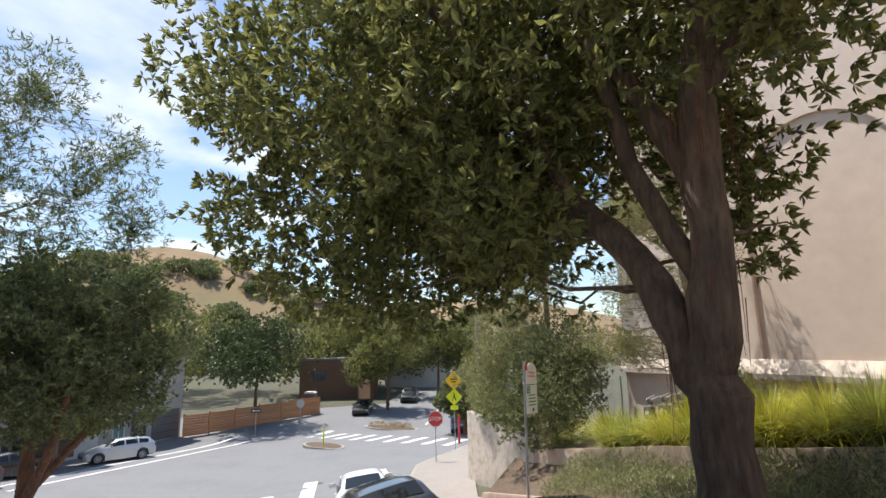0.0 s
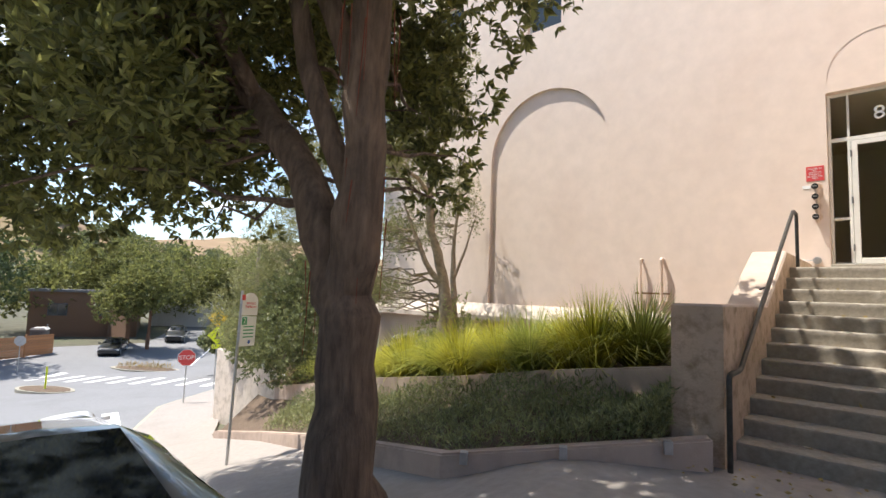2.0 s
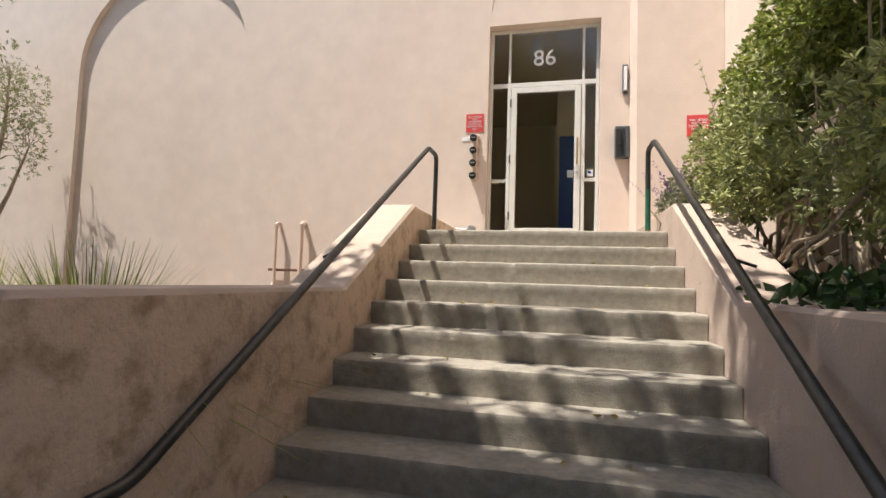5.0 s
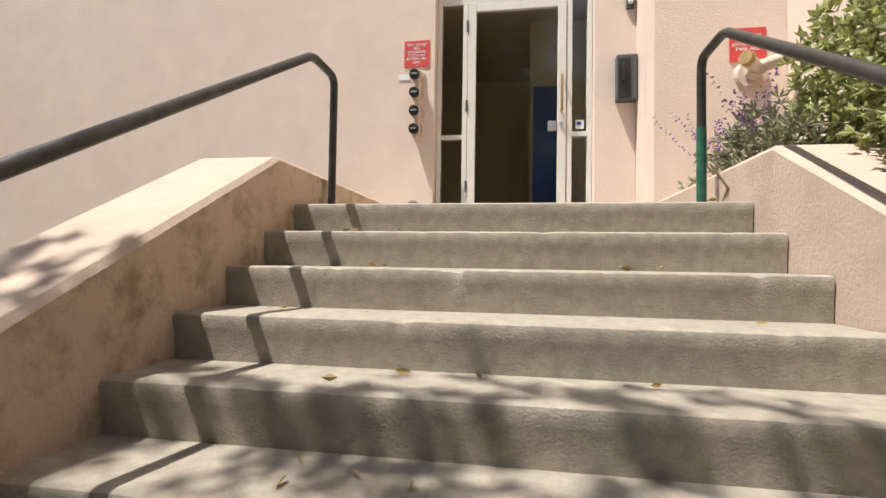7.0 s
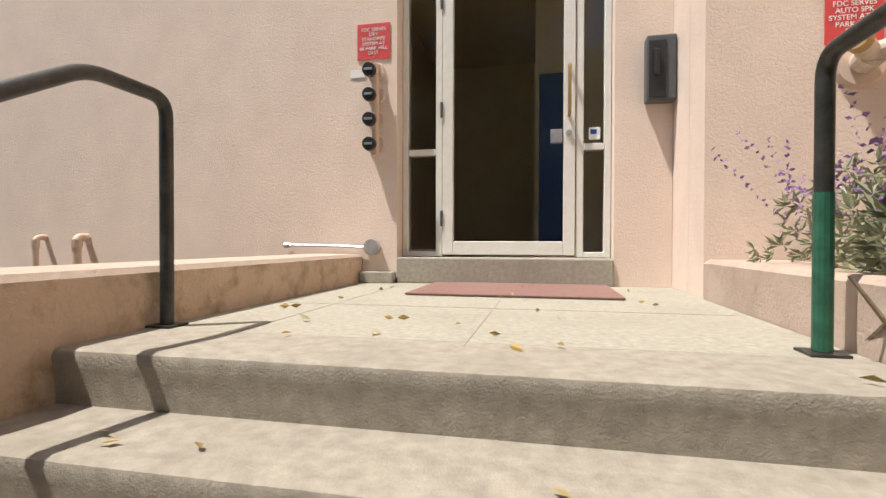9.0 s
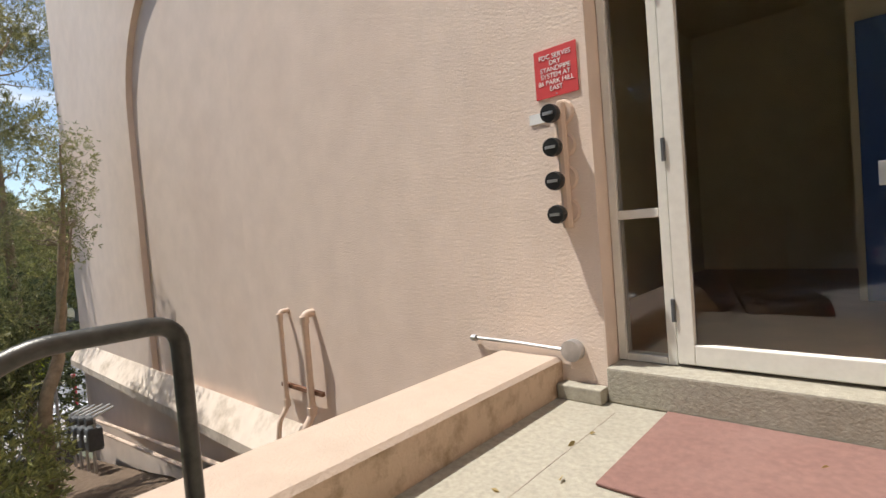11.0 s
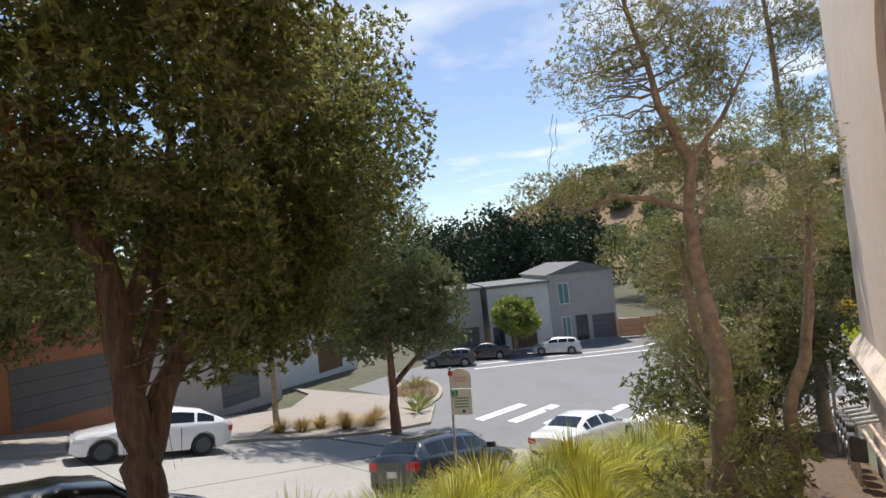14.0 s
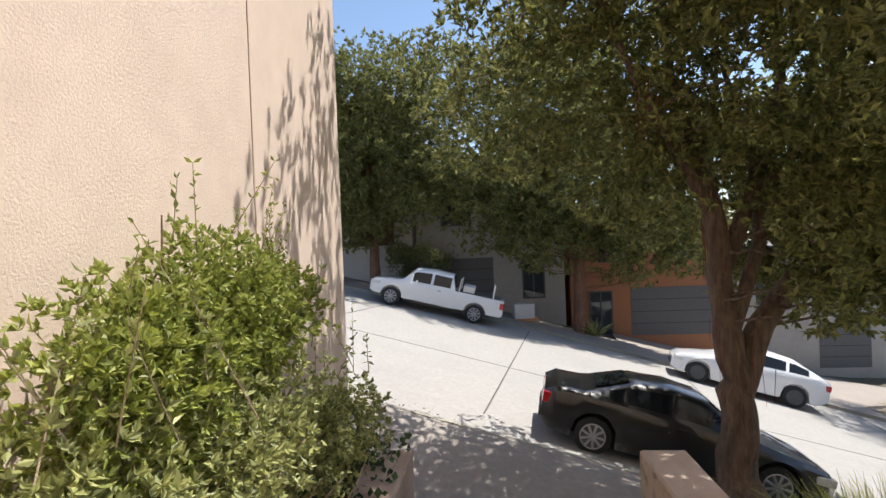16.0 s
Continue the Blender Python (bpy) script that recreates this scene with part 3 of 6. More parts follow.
# ---- plants ----
def leaf_mesh(name, places, dirs, size, m, parent=None, slim=0.36, bend=0.25, seed=0, tri=False):
    """Many small leaves in one mesh: at each place a pointed blade along its direction, folded a little at the middle."""
    rng = np.random.default_rng(seed)
    P, d = np.asarray(places, float), np.asarray(dirs, float)
    k = len(P)
    d /= np.linalg.norm(d, axis=1, keepdims=True) + 1e-9
    s = np.cross(d, rng.normal(size=(k, 3)))
    s /= np.linalg.norm(s, axis=1, keepdims=True) + 1e-9
    n = np.cross(d, s)
    L = (np.asarray(size) * rng.uniform(0.7, 1.3, k))[:, None]
    mid = P + d * L * 0.5 + n * L * bend * 0.3
    V = np.stack([P, mid - s * L * slim * 0.5, P + d * L - n * L * bend * 0.4, mid + s * L * slim * 0.5], 1).reshape(-1, 3)
    me = bpy.data.meshes.new(name)
    me.from_pydata(V.tolist(), [], np.arange(4 * k).reshape(-1, 4).tolist())
    me.materials.append(m)
    ob = new(name, me)
    ob.parent = parent
    return ob


def rosettes(blobs, count, rng, per=7, fill=0.55):
    """Twig tips with leaves round them, in ellipsoids (centre, radii), thicker towards the skin; gaps by noise."""
    vol = np.array([r[0] * r[1] * r[2] for _, r in blobs]) ** 0.75
    P, Dv = [], []
    for (c, r), share in zip(blobs, vol / vol.sum()):
        k = int(count * share)
        u = rng.normal(size=(k, 3))
        u /= np.linalg.norm(u, axis=1, keepdims=True)
        rad = rng.uniform(0, 1, k) ** (1 - fill)
        bump = np.array([1 + 0.28 * noise.noise(Vector(a) * 2.3 + Vector(c)) for a in u])
        p = np.asarray(c) + u * (rad * bump)[:, None] * np.asarray(r)
        keep = np.array([noise.noise(Vector(q) * 1.15) > -0.18 for q in p], bool)
        p, u = p[keep], u[keep]
        for q, a in zip(p, u):
            P.append(np.repeat(q[None], per, 0))
            Dv.append(rng.normal(size=(per, 3)) * 0.75 + a * 0.8 + np.array([0, 0, 0.15]))
    return np.concatenate(P), np.concatenate(Dv)


def limb(bm, a, b, r0, r1, rng, wob=0.12, n=8, sides=9):
    a, b = Vector(a), Vector(b)
    pts, rad = [], []
    for i in range(n + 1):
        u = i / n
        p = a.lerp(b, u)
        if 0 < i < n:
            p += Vector(rng.normal(size=3)) * wob * (b - a).length / n
        pts.append(p)
        rad.append((r0 + (r1 - r0) * u) * (1 + 0.08 * rng.normal()))
    tube(bm, pts, rad, sides)
    return pts


def tree(name, base, stems, blobs, count, leaf, leafm, bark, label, seed, twigs=60, per=7, slim=0.36, category="tree", fill=0.55, clear=None, roots=0, group=""):
    """stems: rows of (points, radii), the first one the trunk; twigs run from the stems out into the crown."""
    rng = np.random.default_rng(seed)
    t = thing(name, label, category, base, 0, group)
    o = Vector(base)
    bm = bmesh.new()
    nodes = []
    for pts, rad in stems:
        fine, fr = [], []
        for i in range(len(pts) - 1):
            for u in (0, 0.33, 0.66):
                fine.append(Vector(pts[i]).lerp(Vector(pts[i + 1]), u) + Vector(rng.normal(size=3)) * 0.12 * rad[i])
                fr.append((rad[i] + (rad[i + 1] - rad[i]) * u) * (1 + 0.06 * rng.normal()))
        fine.append(Vector(pts[-1]))
        fr.append(rad[-1])
        tube(bm, [p - o for p in fine], fr, 14)
        nodes += [(p, r) for p, r in zip(fine[2:], fr[2:])]
    for _ in range(twigs):
        c, r = blobs[rng.integers(len(blobs))]
        u = rng.normal(size=3)
        u /= np.linalg.norm(u)
        tip = Vector(np.asarray(c) + u * np.asarray(r) * rng.uniform(0.4, 0.95))
        src, sr = min(nodes, key=lambda q: (q[0] - tip).length + 2.0 * max(0, q[0].z - tip.z))
        limb(bm, src - o, tip - o, min(sr * 0.4, 0.026), 0.004, rng, 0.2, 6, 6)
    smooth(part("trunk", bm, bark, t))
    P, Dv = rosettes(blobs, count, rng, per, fill)
    if clear is not None:
        k = clear(P)
        P, Dv = P[k], Dv[k]
    leaf_mesh("crown", P - np.array(base), Dv, np.full(len(P), leaf), leafm, t, slim, seed=seed)
    if roots:
        bm = bmesh.new()
        for _ in range(roots):
            src, _r = nodes[rng.integers(len(nodes))]
            for _k in range(14):
                q = src - o + Vector(rng.normal(size=3) * 0.12)
                tube(bm, [q, q + Vector((0.03 * rng.normal(), 0.03 * rng.normal(), -rng.uniform(0.3, 0.9)))], [0.006, 0.002], 4)
        tagged(part("root_tangle", bm, ROOTS, t, "hanging red-brown aerial roots"), kind="stuff")
    return t


def no_lens(P):
    """Keep the crown off the walker's head."""
    d = np.linalg.norm((P - np.array([0.5, -12.4, -0.3])) * np.array([1, 1, 0.8]), axis=1)
    e = np.linalg.norm((P - np.array([0.95, -9.7, -0.45])) * np.array([1, 1, 0.7]), axis=1)
    q = np.hypot(P[:, 0] + 2.38, P[:, 1] + 8.72)
    bare = ((q < 1.0) & (P[:, 2] < 1.5)) | ((P[:, 1] > -9.1) & (P[:, 2] < 0.35) & (P[:, 0] > -4.2) & (P[:, 0] < -0.9))
    bare |= (P[:, 1] > -9.0) & (P[:, 1] < -7.9) & (P[:, 2] < 1.9) & (P[:, 0] > -3.6) & (P[:, 0] < -2.2)
    return ~bare & (d > 1.9) & (e > 2.2) & ~((P[:, 1] > -0.15)) & ~((P[:, 0] > 2.9) & (P[:, 1] > -7.35))


def tz(x, y):
    return gz(x, y) + 0.12


T0 = (-2.38, -8.72, gz(-2.38, -8.72) + 0.05)
tree("street_tree", T0,
     [([(-2.38, -8.72, T0[2] - 0.1), (-2.38, -8.72, -2.00), (-2.43, -8.70, -1.20), (-2.38, -8.72, -0.55), (-2.30, -8.72, 0.30), (-2.23, -8.72, 1.30), (-2.08, -8.77, 2.40), (-1.78, -8.92, 3.60), (-1.68, -9.02, 4.80), (-1.48, -9.02, 6.20)], [0.36, 0.29, 0.24, 0.23, 0.18, 0.16, 0.135, 0.1, 0.07, 0.03]),
      ([(-2.40, -8.72, -0.80), (-2.68, -8.77, -0.10), (-3.28, -8.82, 0.75), (-3.98, -8.92, 1.45), (-4.58, -9.02, 2.00), (-5.48, -9.12, 2.70), (-6.28, -9.22, 3.60)], [0.2, 0.18, 0.15, 0.13, 0.1, 0.07, 0.03]),
      ([(-2.26, -8.72, 0.90), (-2.68, -8.82, 1.90), (-3.18, -9.02, 2.90), (-3.58, -9.42, 4.00), (-3.68, -9.82, 5.40)], [0.12, 0.11, 0.09, 0.07, 0.03]),
      ([(-3.78, -8.87, 1.25), (-3.58, -9.72, 2.20), (-3.68, -10.72, 3.20), (-3.88, -11.62, 4.20)], [0.09, 0.08, 0.06, 0.02]),
      ([(-2.18, -8.74, 1.80), (-1.48, -8.32, 2.90), (-0.78, -7.82, 3.90), (-0.28, -7.42, 4.80)], [0.09, 0.08, 0.05, 0.02]),
      ([(-4.58, -9.02, 2.0), (-5.8, -9.2, 3.0), (-7.2, -9.3, 4.0), (-8.4, -9.4, 5.4)], [0.08, 0.07, 0.05, 0.02]),
      ([(-3.78, -9.7, 2.2), (-4.8, -10.6, 2.4), (-5.8, -11.6, 2.7)], [0.06, 0.05, 0.02]),
      ([(-2.4, -8.7, 0.2), (-2.9, -8.9, 1.4), (-3.0, -9.2, 2.8), (-2.7, -9.6, 4.6)], [0.11, 0.09, 0.07, 0.03])],
     [((-2.68, -9.12, 3.90), (3.5, 3.2, 2.6)), ((-4.88, -9.42, 2.90), (2.3, 2.3, 2.2)), ((-4.48, -11.02, 2.50), (1.9, 1.8, 2)), ((-5.88, -10.02, 1.30), (1.3, 1.4, 1.5)), ((-4.88, -8.72, 0.90), (1.1, 1, 1)), ((-1.38, -8.82, 2.90), (1.6, 1.5, 1.4)), ((-2.88, -7.32, 2.10), (0.9, 0.8, 1.3)), ((-2.80, -7.35, 0.80), (0.5, 0.5, 0.9)), ((-3.3, -7.6, 1.7), (0.9, 0.7, 0.9)), ((-6.3, -11.9, 1.7), (1.1, 1.1, 1.2)), ((-6.4, -11.2, 0.6), (0.9, 0.9, 0.6)), ((-6.0, -12.3, 3.2), (1.3, 1.2, 1.2)), ((-8.3, -9.3, 4.6), (1.9, 1.7, 1.7)), ((-7.9, -9.3, 2.8), (1.3, 1.3, 1.0)), ((-8.0, -9.6, 6.6), (1.8, 1.8, 1.2)), ((-1.4, -5.7, 5.7), (1.5, 0.9, 0.7)), ((-2.8, -5.6, 5.5), (1.4, 0.9, 0.7)), ((0.62, -9.42, 4.00), (1.8, 1.9, 1.6)), ((-3.18, -8.82, 6.00), (2.8, 2.6, 1.9)), ((-3.48, -10.22, 0.90), (0.9, 0.8, 0.7)), ((-1.58, -6.92, 5.00), (1.9, 1.6, 1.4)), ((-0.48, -7.72, 5.20), (1.8, 1.4, 1.2)), ((-5.68, -8.42, 4.40), (1.9, 1.9, 1.8)), ((-5.08, -7.52, 3.40), (1.2, 1.1, 1.7)), ((-2.48, -6.02, 4.70), (1.5, 0.9, 0.9)), ((-2.78, -6.32, 4.30), (1.5, 1, 1.1)), ((-4.18, -9.32, 1.70), (1.1, 1, 1.2)), ((-3.78, -9.72, 1.10), (0.9, 0.8, 0.8)), ((-4.68, -9.42, 0.90), (0.9, 0.8, 0.7)), ((-5.28, -8.42, 1.70), (1, 0.9, 1.1)), ((-0.80, -6.70, 5.30), (2.3, 1.5, 0.9)), ((0.50, -7.60, 5.60), (2.1, 1.6, 0.9)), ((-0.20, -6.20, 5.90), (2, 1.2, 0.8)), ((-5.60, -10.40, 0.60), (1.3, 1.2, 1)), ((-6.30, -9.20, 1.60), (1.5, 1.4, 1.4)), ((-6.00, -9.80, 3.20), (1.6, 1.6, 1.6))],
     45000, 0.112, LEAF_D, BARK, "large leaning street tree with dark leathery leaves", 3, 80, 7, 0.40, clear=no_lens, roots=9)

T1 = (-15.80, -23.90, tz(-15.8, -23.9))
tree("weeping_tree", T1, [([(T1[0], T1[1], T1[2] - 0.1), (-15.80, -23.90, -4.0), (-15.70, -23.70, -1.5), (-15.60, -23.20, 1.8), (-15.60, -22.50, 4.6), (-15.80, -21.70, 7.4)], [0.17, 0.15, 0.14, 0.11, 0.07, 0.03]), ([(-15.70, -23.60, -0.6), (-16.00, -22.20, 1.0), (-16.40, -19.90, 2.6), (-16.90, -17.50, 4.0)], [0.11, 0.09, 0.06, 0.02]), ([(-15.60, -23.10, 2.2), (-16.10, -21.30, 4.0), (-16.70, -18.10, 6.4)], [0.08, 0.06, 0.02])],
     [((-15.80, -20.90, 5.8), (2.6, 2.8, 3.2)), ((-16.60, -18.90, 4.4), (1.8, 1.8, 2.6)), ((-17.00, -17.50, 1.6), (1.5, 1.5, 2.0)), ((-16.20, -20.10, 1.4), (1.8, 1.8, 1.9)), ((-16.00, -23.10, 2.6), (2.2, 1.8, 2.6)), ((-17.10, -16.50, 4.2), (1.2, 1.4, 1.9)), ((-16.80, -17.90, 7.4), (1.3, 1.5, 1.7)), ((-17.40, -15.20, 3.4), (1.1, 1.2, 2.0)), ((-17.20, -15.70, 5.8), (1.1, 1.2, 1.5)), ((-17.60, -15.90, 1.2), (0.9, 1.0, 1.3))], 11500, 0.2, LEAF_W, BARK_O, "slender weeping tree with drooping narrow green leaves", 5, 110, 6, 0.16, fill=0.35)
T2 = (-17.30, -17.00, tz(-17.3, -17.0))
tree("street_tree", T2, [([(T2[0], T2[1], T2[2] - 0.1), (-17.30, -17.00, -5.0), (-17.35, -17.00, -3.8), (-17.50, -17.10, -2.0), (-17.30, -16.90, 0.2), (-17.20, -16.80, 1.8)], [0.26, 0.21, 0.19, 0.14, 0.08, 0.03]), ([(-17.35, -17.00, -4.4), (-16.60, -16.40, -3.0), (-16.10, -16.00, -1.4), (-16.00, -15.70, 0.4)], [0.15, 0.11, 0.08, 0.03]), ([(-17.35, -17.00, -4.1), (-18.30, -16.00, -2.8), (-19.00, -15.30, -1.2)], [0.13, 0.10, 0.03])],
     [((-17.20, -16.70, 0.1), (2.9, 2.8, 2.6)), ((-18.80, -15.40, -1.2), (1.9, 1.9, 1.8)), ((-15.80, -16.50, -0.6), (2.0, 1.9, 2.0)), ((-18.00, -14.70, 0.4), (1.7, 1.7, 1.7)), ((-17.00, -18.90, -0.6), (2.2, 2.2, 2.2))], 16000, 0.15, LEAF_M, BARK_R, "round street tree on the corner with grey-green leaves", 7, 70, 6, 0.4, roots=3)
T3 = (-3.2, -26.4, tz(-3.2, -26.4))
tree("street_tree", T3, [([(T3[0], T3[1], T3[2] - 0.1), (-3.2, -26.4, -1.6), (-3.3, -26.4, 0.6), (-3.5, -26.2, 3.0), (-3.2, -26, 6)], [0.30, 0.26, 0.24, 0.17, 0.05]), ([(-3.3, -26.4, 0.4), (-1.4, -26.2, 2.6), (0.4, -26, 5.0)], [0.17, 0.13, 0.04])],
     [((-3.0, -26.2, 4.6), (4.2, 3.4, 3.2)), ((0.2, -26.0, 4.6), (3.4, 3.0, 3.4)), ((-6.0, -26.0, 3.6), (3.0, 2.8, 2.8)), ((-1.4, -25.4, 1.6), (2.4, 1.8, 1.6)), ((-2, -26, 7.6), (4.0, 3.2, 2.4)), ((-2, -26, 10.2), (4.5, 3.2, 2.2)), ((-5.6, -25.2, 1.0), (2.4, 1.5, 1.7)), ((-8.2, -25.4, 1.6), (2.2, 1.6, 2.0)), ((-7.5, -26, 6.0), (2.6, 2.4, 2.4))], 27000, 0.2, LEAF_D, BARK_R, "broad dark street tree across the street", 9, 90, 6, 0.4, roots=8)
T4 = (7.2, -26.6, tz(7.2, -26.6))
tree("street_tree", T4, [([(T4[0], T4[1], T4[2] - 0.1), (7.2, -26.6, 1.5), (7.4, -26.4, 4.0), (7.0, -26, 8)], [0.30, 0.26, 0.2, 0.05])],
     [((6.8, -26.2, 6.4), (3.8, 3.2, 4.0)), ((4.4, -25.8, 5.0), (2.6, 2.4, 2.6)), ((9.6, -26, 5.6), (3.0, 2.8, 3.6)), ((7.8, -25.6, 3.2), (1.8, 1.6, 1.8)), ((5.0, -25.8, 9.6), (4.0, 3.0, 2.6)), ((10.5, -26, 9.8), (3.6, 3.0, 3.0)), ((12.5, -26, 5.6), (2.4, 2.4, 3.4))], 26000, 0.2, LEAF_D, BARK_R, "tall dark street tree behind the pickup", 10, 60, 6, 0.4)

# olive-like trees by the building
OZ = up_bed(-7.2, 0.55).z
tree("olive_tree", (-7.2, -2.25, OZ), [([(-7.2, -2.25, OZ - 0.1), (-7.25, -2.22, -1.3), (-7.4, -2.15, -0.3), (-7.55, -2.25, 0.4), (-7.72, -2.36, 0.95), (-7.8, -2.4, 1.85), (-7.8, -2.27, 2.66), (-7.6, -2.6, 3.6), (-7.5, -2.7, 4.3), (-7.4, -2.9, 5.2), (-7.3, -3.0, 6.0)], [0.22, 0.17, 0.14, 0.11, 0.10, 0.09, 0.08, 0.06, 0.045, 0.03, 0.012]),
      ([(-7.38, -2.16, -0.5), (-7.75, -2.5, 0.2), (-8.1, -2.6, 1.0), (-8.4, -2.7, 1.7)], [0.09, 0.07, 0.05, 0.02]),
      ([(-7.8, -2.4, 1.95), (-7.7, -2.9, 2.2), (-7.6, -3.4, 2.32), (-7.45, -3.9, 2.15), (-7.4, -4.5, 2.3)], [0.055, 0.05, 0.042, 0.03, 0.012]),
      ([(-7.8, -2.35, 1.6), (-8.5, -2.2, 2.1), (-9.0, -2.2, 2.5), (-9.4, -2.1, 3.6)], [0.055, 0.045, 0.035, 0.012]),
      ([(-7.8, -2.27, 2.7), (-7.9, -1.8, 3.3), (-8.0, -1.3, 4.2)], [0.05, 0.035, 0.012])],
     [((-7.5, -2.8, 5.1), (1.3, 1.1, 0.9)), ((-7.5, -3.7, 4.3), (1.0, 0.9, 0.8)), ((-7.8, -1.9, 4.2), (1.0, 0.7, 0.8)), ((-7.5, -4.2, 2.5), (1.0, 1.1, 0.45)), ((-8.8, -2.4, 2.7), (1.2, 1.0, 0.9)), ((-8.9, -2.6, 1.0), (1.2, 1.1, 0.9)), ((-9.5, -2.2, 3.8), (0.9, 0.8, 0.8)), ((-9.6, -2.6, -0.4), (1.1, 1.1, 0.7)), ((-7.9, -2.9, 3.3), (0.8, 0.9, 0.5))],
     14000, 0.075, LEAF_O, BARK_O, "airy olive tree with pale bark beside the wall", 12, 150, 7, 0.20, fill=0.45)
OZ2 = up_bed(-7.6, 0.68).z
tree("olive_tree", (-7.6, -1.45, OZ2), [([(-7.6, -1.45, OZ2 - 0.1), (-7.7, -1.4, -1.1), (-8.0, -1.14, -0.4), (-8.15, -1.0, 0.3), (-8.2, -0.95, 1.0), (-8.15, -0.85, 1.9), (-8.2, -0.8, 2.8)], [0.10, 0.09, 0.075, 0.065, 0.05, 0.03, 0.012]), ([(-8.05, -1.1, -0.2), (-7.7, -1.0, 0.7), (-7.5, -0.9, 1.5)], [0.045, 0.03, 0.01])],
     [((-8.2, -0.85, 2.6), (0.8, 0.5, 0.9)), ((-7.7, -0.9, 1.6), (0.5, 0.4, 0.6)), ((-8.8, -0.9, 1.4), (0.8, 0.5, 0.8))], 1500, 0.065, LEAF_O, BARK_O, "small crooked olive tree against the wall", 13, 60, 6, 0.22)
TZ = gz(-15.6, -0.6)
tree("tall_weeping_tree", (-15.6, -0.6, TZ), [([(-15.6, -0.6, TZ - 0.2), (-15.7, -0.6, -2.0), (-15.6, -0.7, 3.0), (-15.3, -0.8, 7.0), (-15.1, -1.0, 10.0)], [0.2, 0.15, 0.09, 0.06, 0.02])],
     [((-13.7, -1.0, -0.8), (1.1, 1.0, 1.6)), ((-15.0, -0.8, 8.2), (1.5, 1.4, 1.5)), ((-15.0, -0.1, 6.6), (1.2, 1.0, 1.2)), ((-15.2, -1.3, 9.6), (1.3, 1.1, 1.0)), ((-15.4, -0.6, 4.4), (1.5, 1.6, 1.3)), ((-15.6, -1.4, 2.0), (1.6, 1.8, 1.5)), ((-15.6, -2.6, 0.2), (1.6, 1.6, 1.5)), ((-15.4, -3.4, -1.6), (1.4, 1.5, 1.2))],
     13000, 0.14, LEAF_O, BARK_O, "tall drooping olive-green tree behind the building corner", 14, 70, 6, 0.14, fill=0.5)


def shrub(name, base, blobs, count, leaf, leafm, label, seed, stems=14, per=7, slim=0.4, shoots=0, bark=BARK_O, category="shrub", fill=0.5, clear=None):
    rng = np.random.default_rng(seed)
    t = thing(name, label, category, base)
    o = Vector(base)
    bm = bmesh.new()
    for _ in range(stems):
        c, r = blobs[rng.integers(len(blobs))]
        tip = Vector(np.asarray(c) + rng.normal(size=3) * 0.45 * np.asarray(r))
        limb(bm, Vector(rng.normal(size=3) * (0.10, 0.10, 0.0)), tip - o, 0.022, 0.005, rng, 0.2, 6, 6)
    P, Dv = rosettes(blobs, count, rng, per, fill)
    if shoots:
        ps, ds = [], []
        for _ in range(shoots):
            c, r = blobs[rng.integers(len(blobs))]
            a = Vector(np.asarray(c) + np.array([rng.normal() * 0.4 * r[0], rng.normal() * 0.5 * r[1], r[2] * 0.7]))
            b = a + Vector((rng.normal() * 0.12, rng.normal() * 0.15, rng.uniform(0.25, 0.6)))
            tube(bm, [a - o, b - o], [0.004, 0.0015], 4)
            for u in np.linspace(0.2, 1, 7):
                for _k in range(2):
                    ps.append(np.array(a.lerp(b, u)))
                    ds.append(rng.normal(size=3) + np.array([0, 0, 0.8]))
        P, Dv = np.concatenate([P, ps]), np.concatenate([Dv, ds])
    if clear is not None:
        k = clear(P)
        P, Dv = P[k], Dv[k]
    tagged(part("branchwork", bm, bark, t), kind="stuff")
    leaf_mesh("foliage", P - np.array(base), Dv, np.full(len(P), leaf), leafm, t, slim, seed=seed)
    return t


def in_bed(P):
    return (P[:, 0] < 2.93) & (P[:, 1] < -0.62) & ((P[:, 0] > 1.98) | (P[:, 1] < -2.6)) & (P[:, 0] > 1.72)


shrub("shrub", (2.64, -4.2, -0.62), [((2.62, -3.1, 0.95), (0.42, 0.6, 0.5)), ((2.62, -3.8, 1.15), (0.42, 0.6, 0.55)), ((2.6, -4.4, 1.0), (0.42, 0.5, 0.55))], 5200, 0.047, LEAF_L, "tall bright green shrub in the raised bed", 21, 16, 7, 0.42, 14, clear=in_bed)
shrub("shrub", (2.55, -2.8, -0.62), [((2.5, -3.3, 0.45), (0.5, 0.7, 0.5)), ((2.45, -4.9, 0.15), (0.5, 0.7, 0.5)), ((2.5, -2.6, 0.55), (0.42, 0.5, 0.5)), ((2.52, -4.0, 0.5), (0.48, 0.6, 0.5))], 5200, 0.05, LEAF_S, "dense pale green shrub with upright shoots", 22, 18, 7, 0.42, 40, clear=in_bed)
shrub("sage_bush", (2.3, -1.6, -0.62), [((2.32, -1.6, 0.3), (0.36, 0.7, 0.35)), ((2.2, -2.2, 0.32), (0.3, 0.4, 0.25))], 700, 0.06, LEAF_G, "silvery sage bush with purple flower spikes", 23, 12, 6, 0.25, 0, clear=in_bed)
rng = np.random.default_rng(31)
ps, ds = [], []
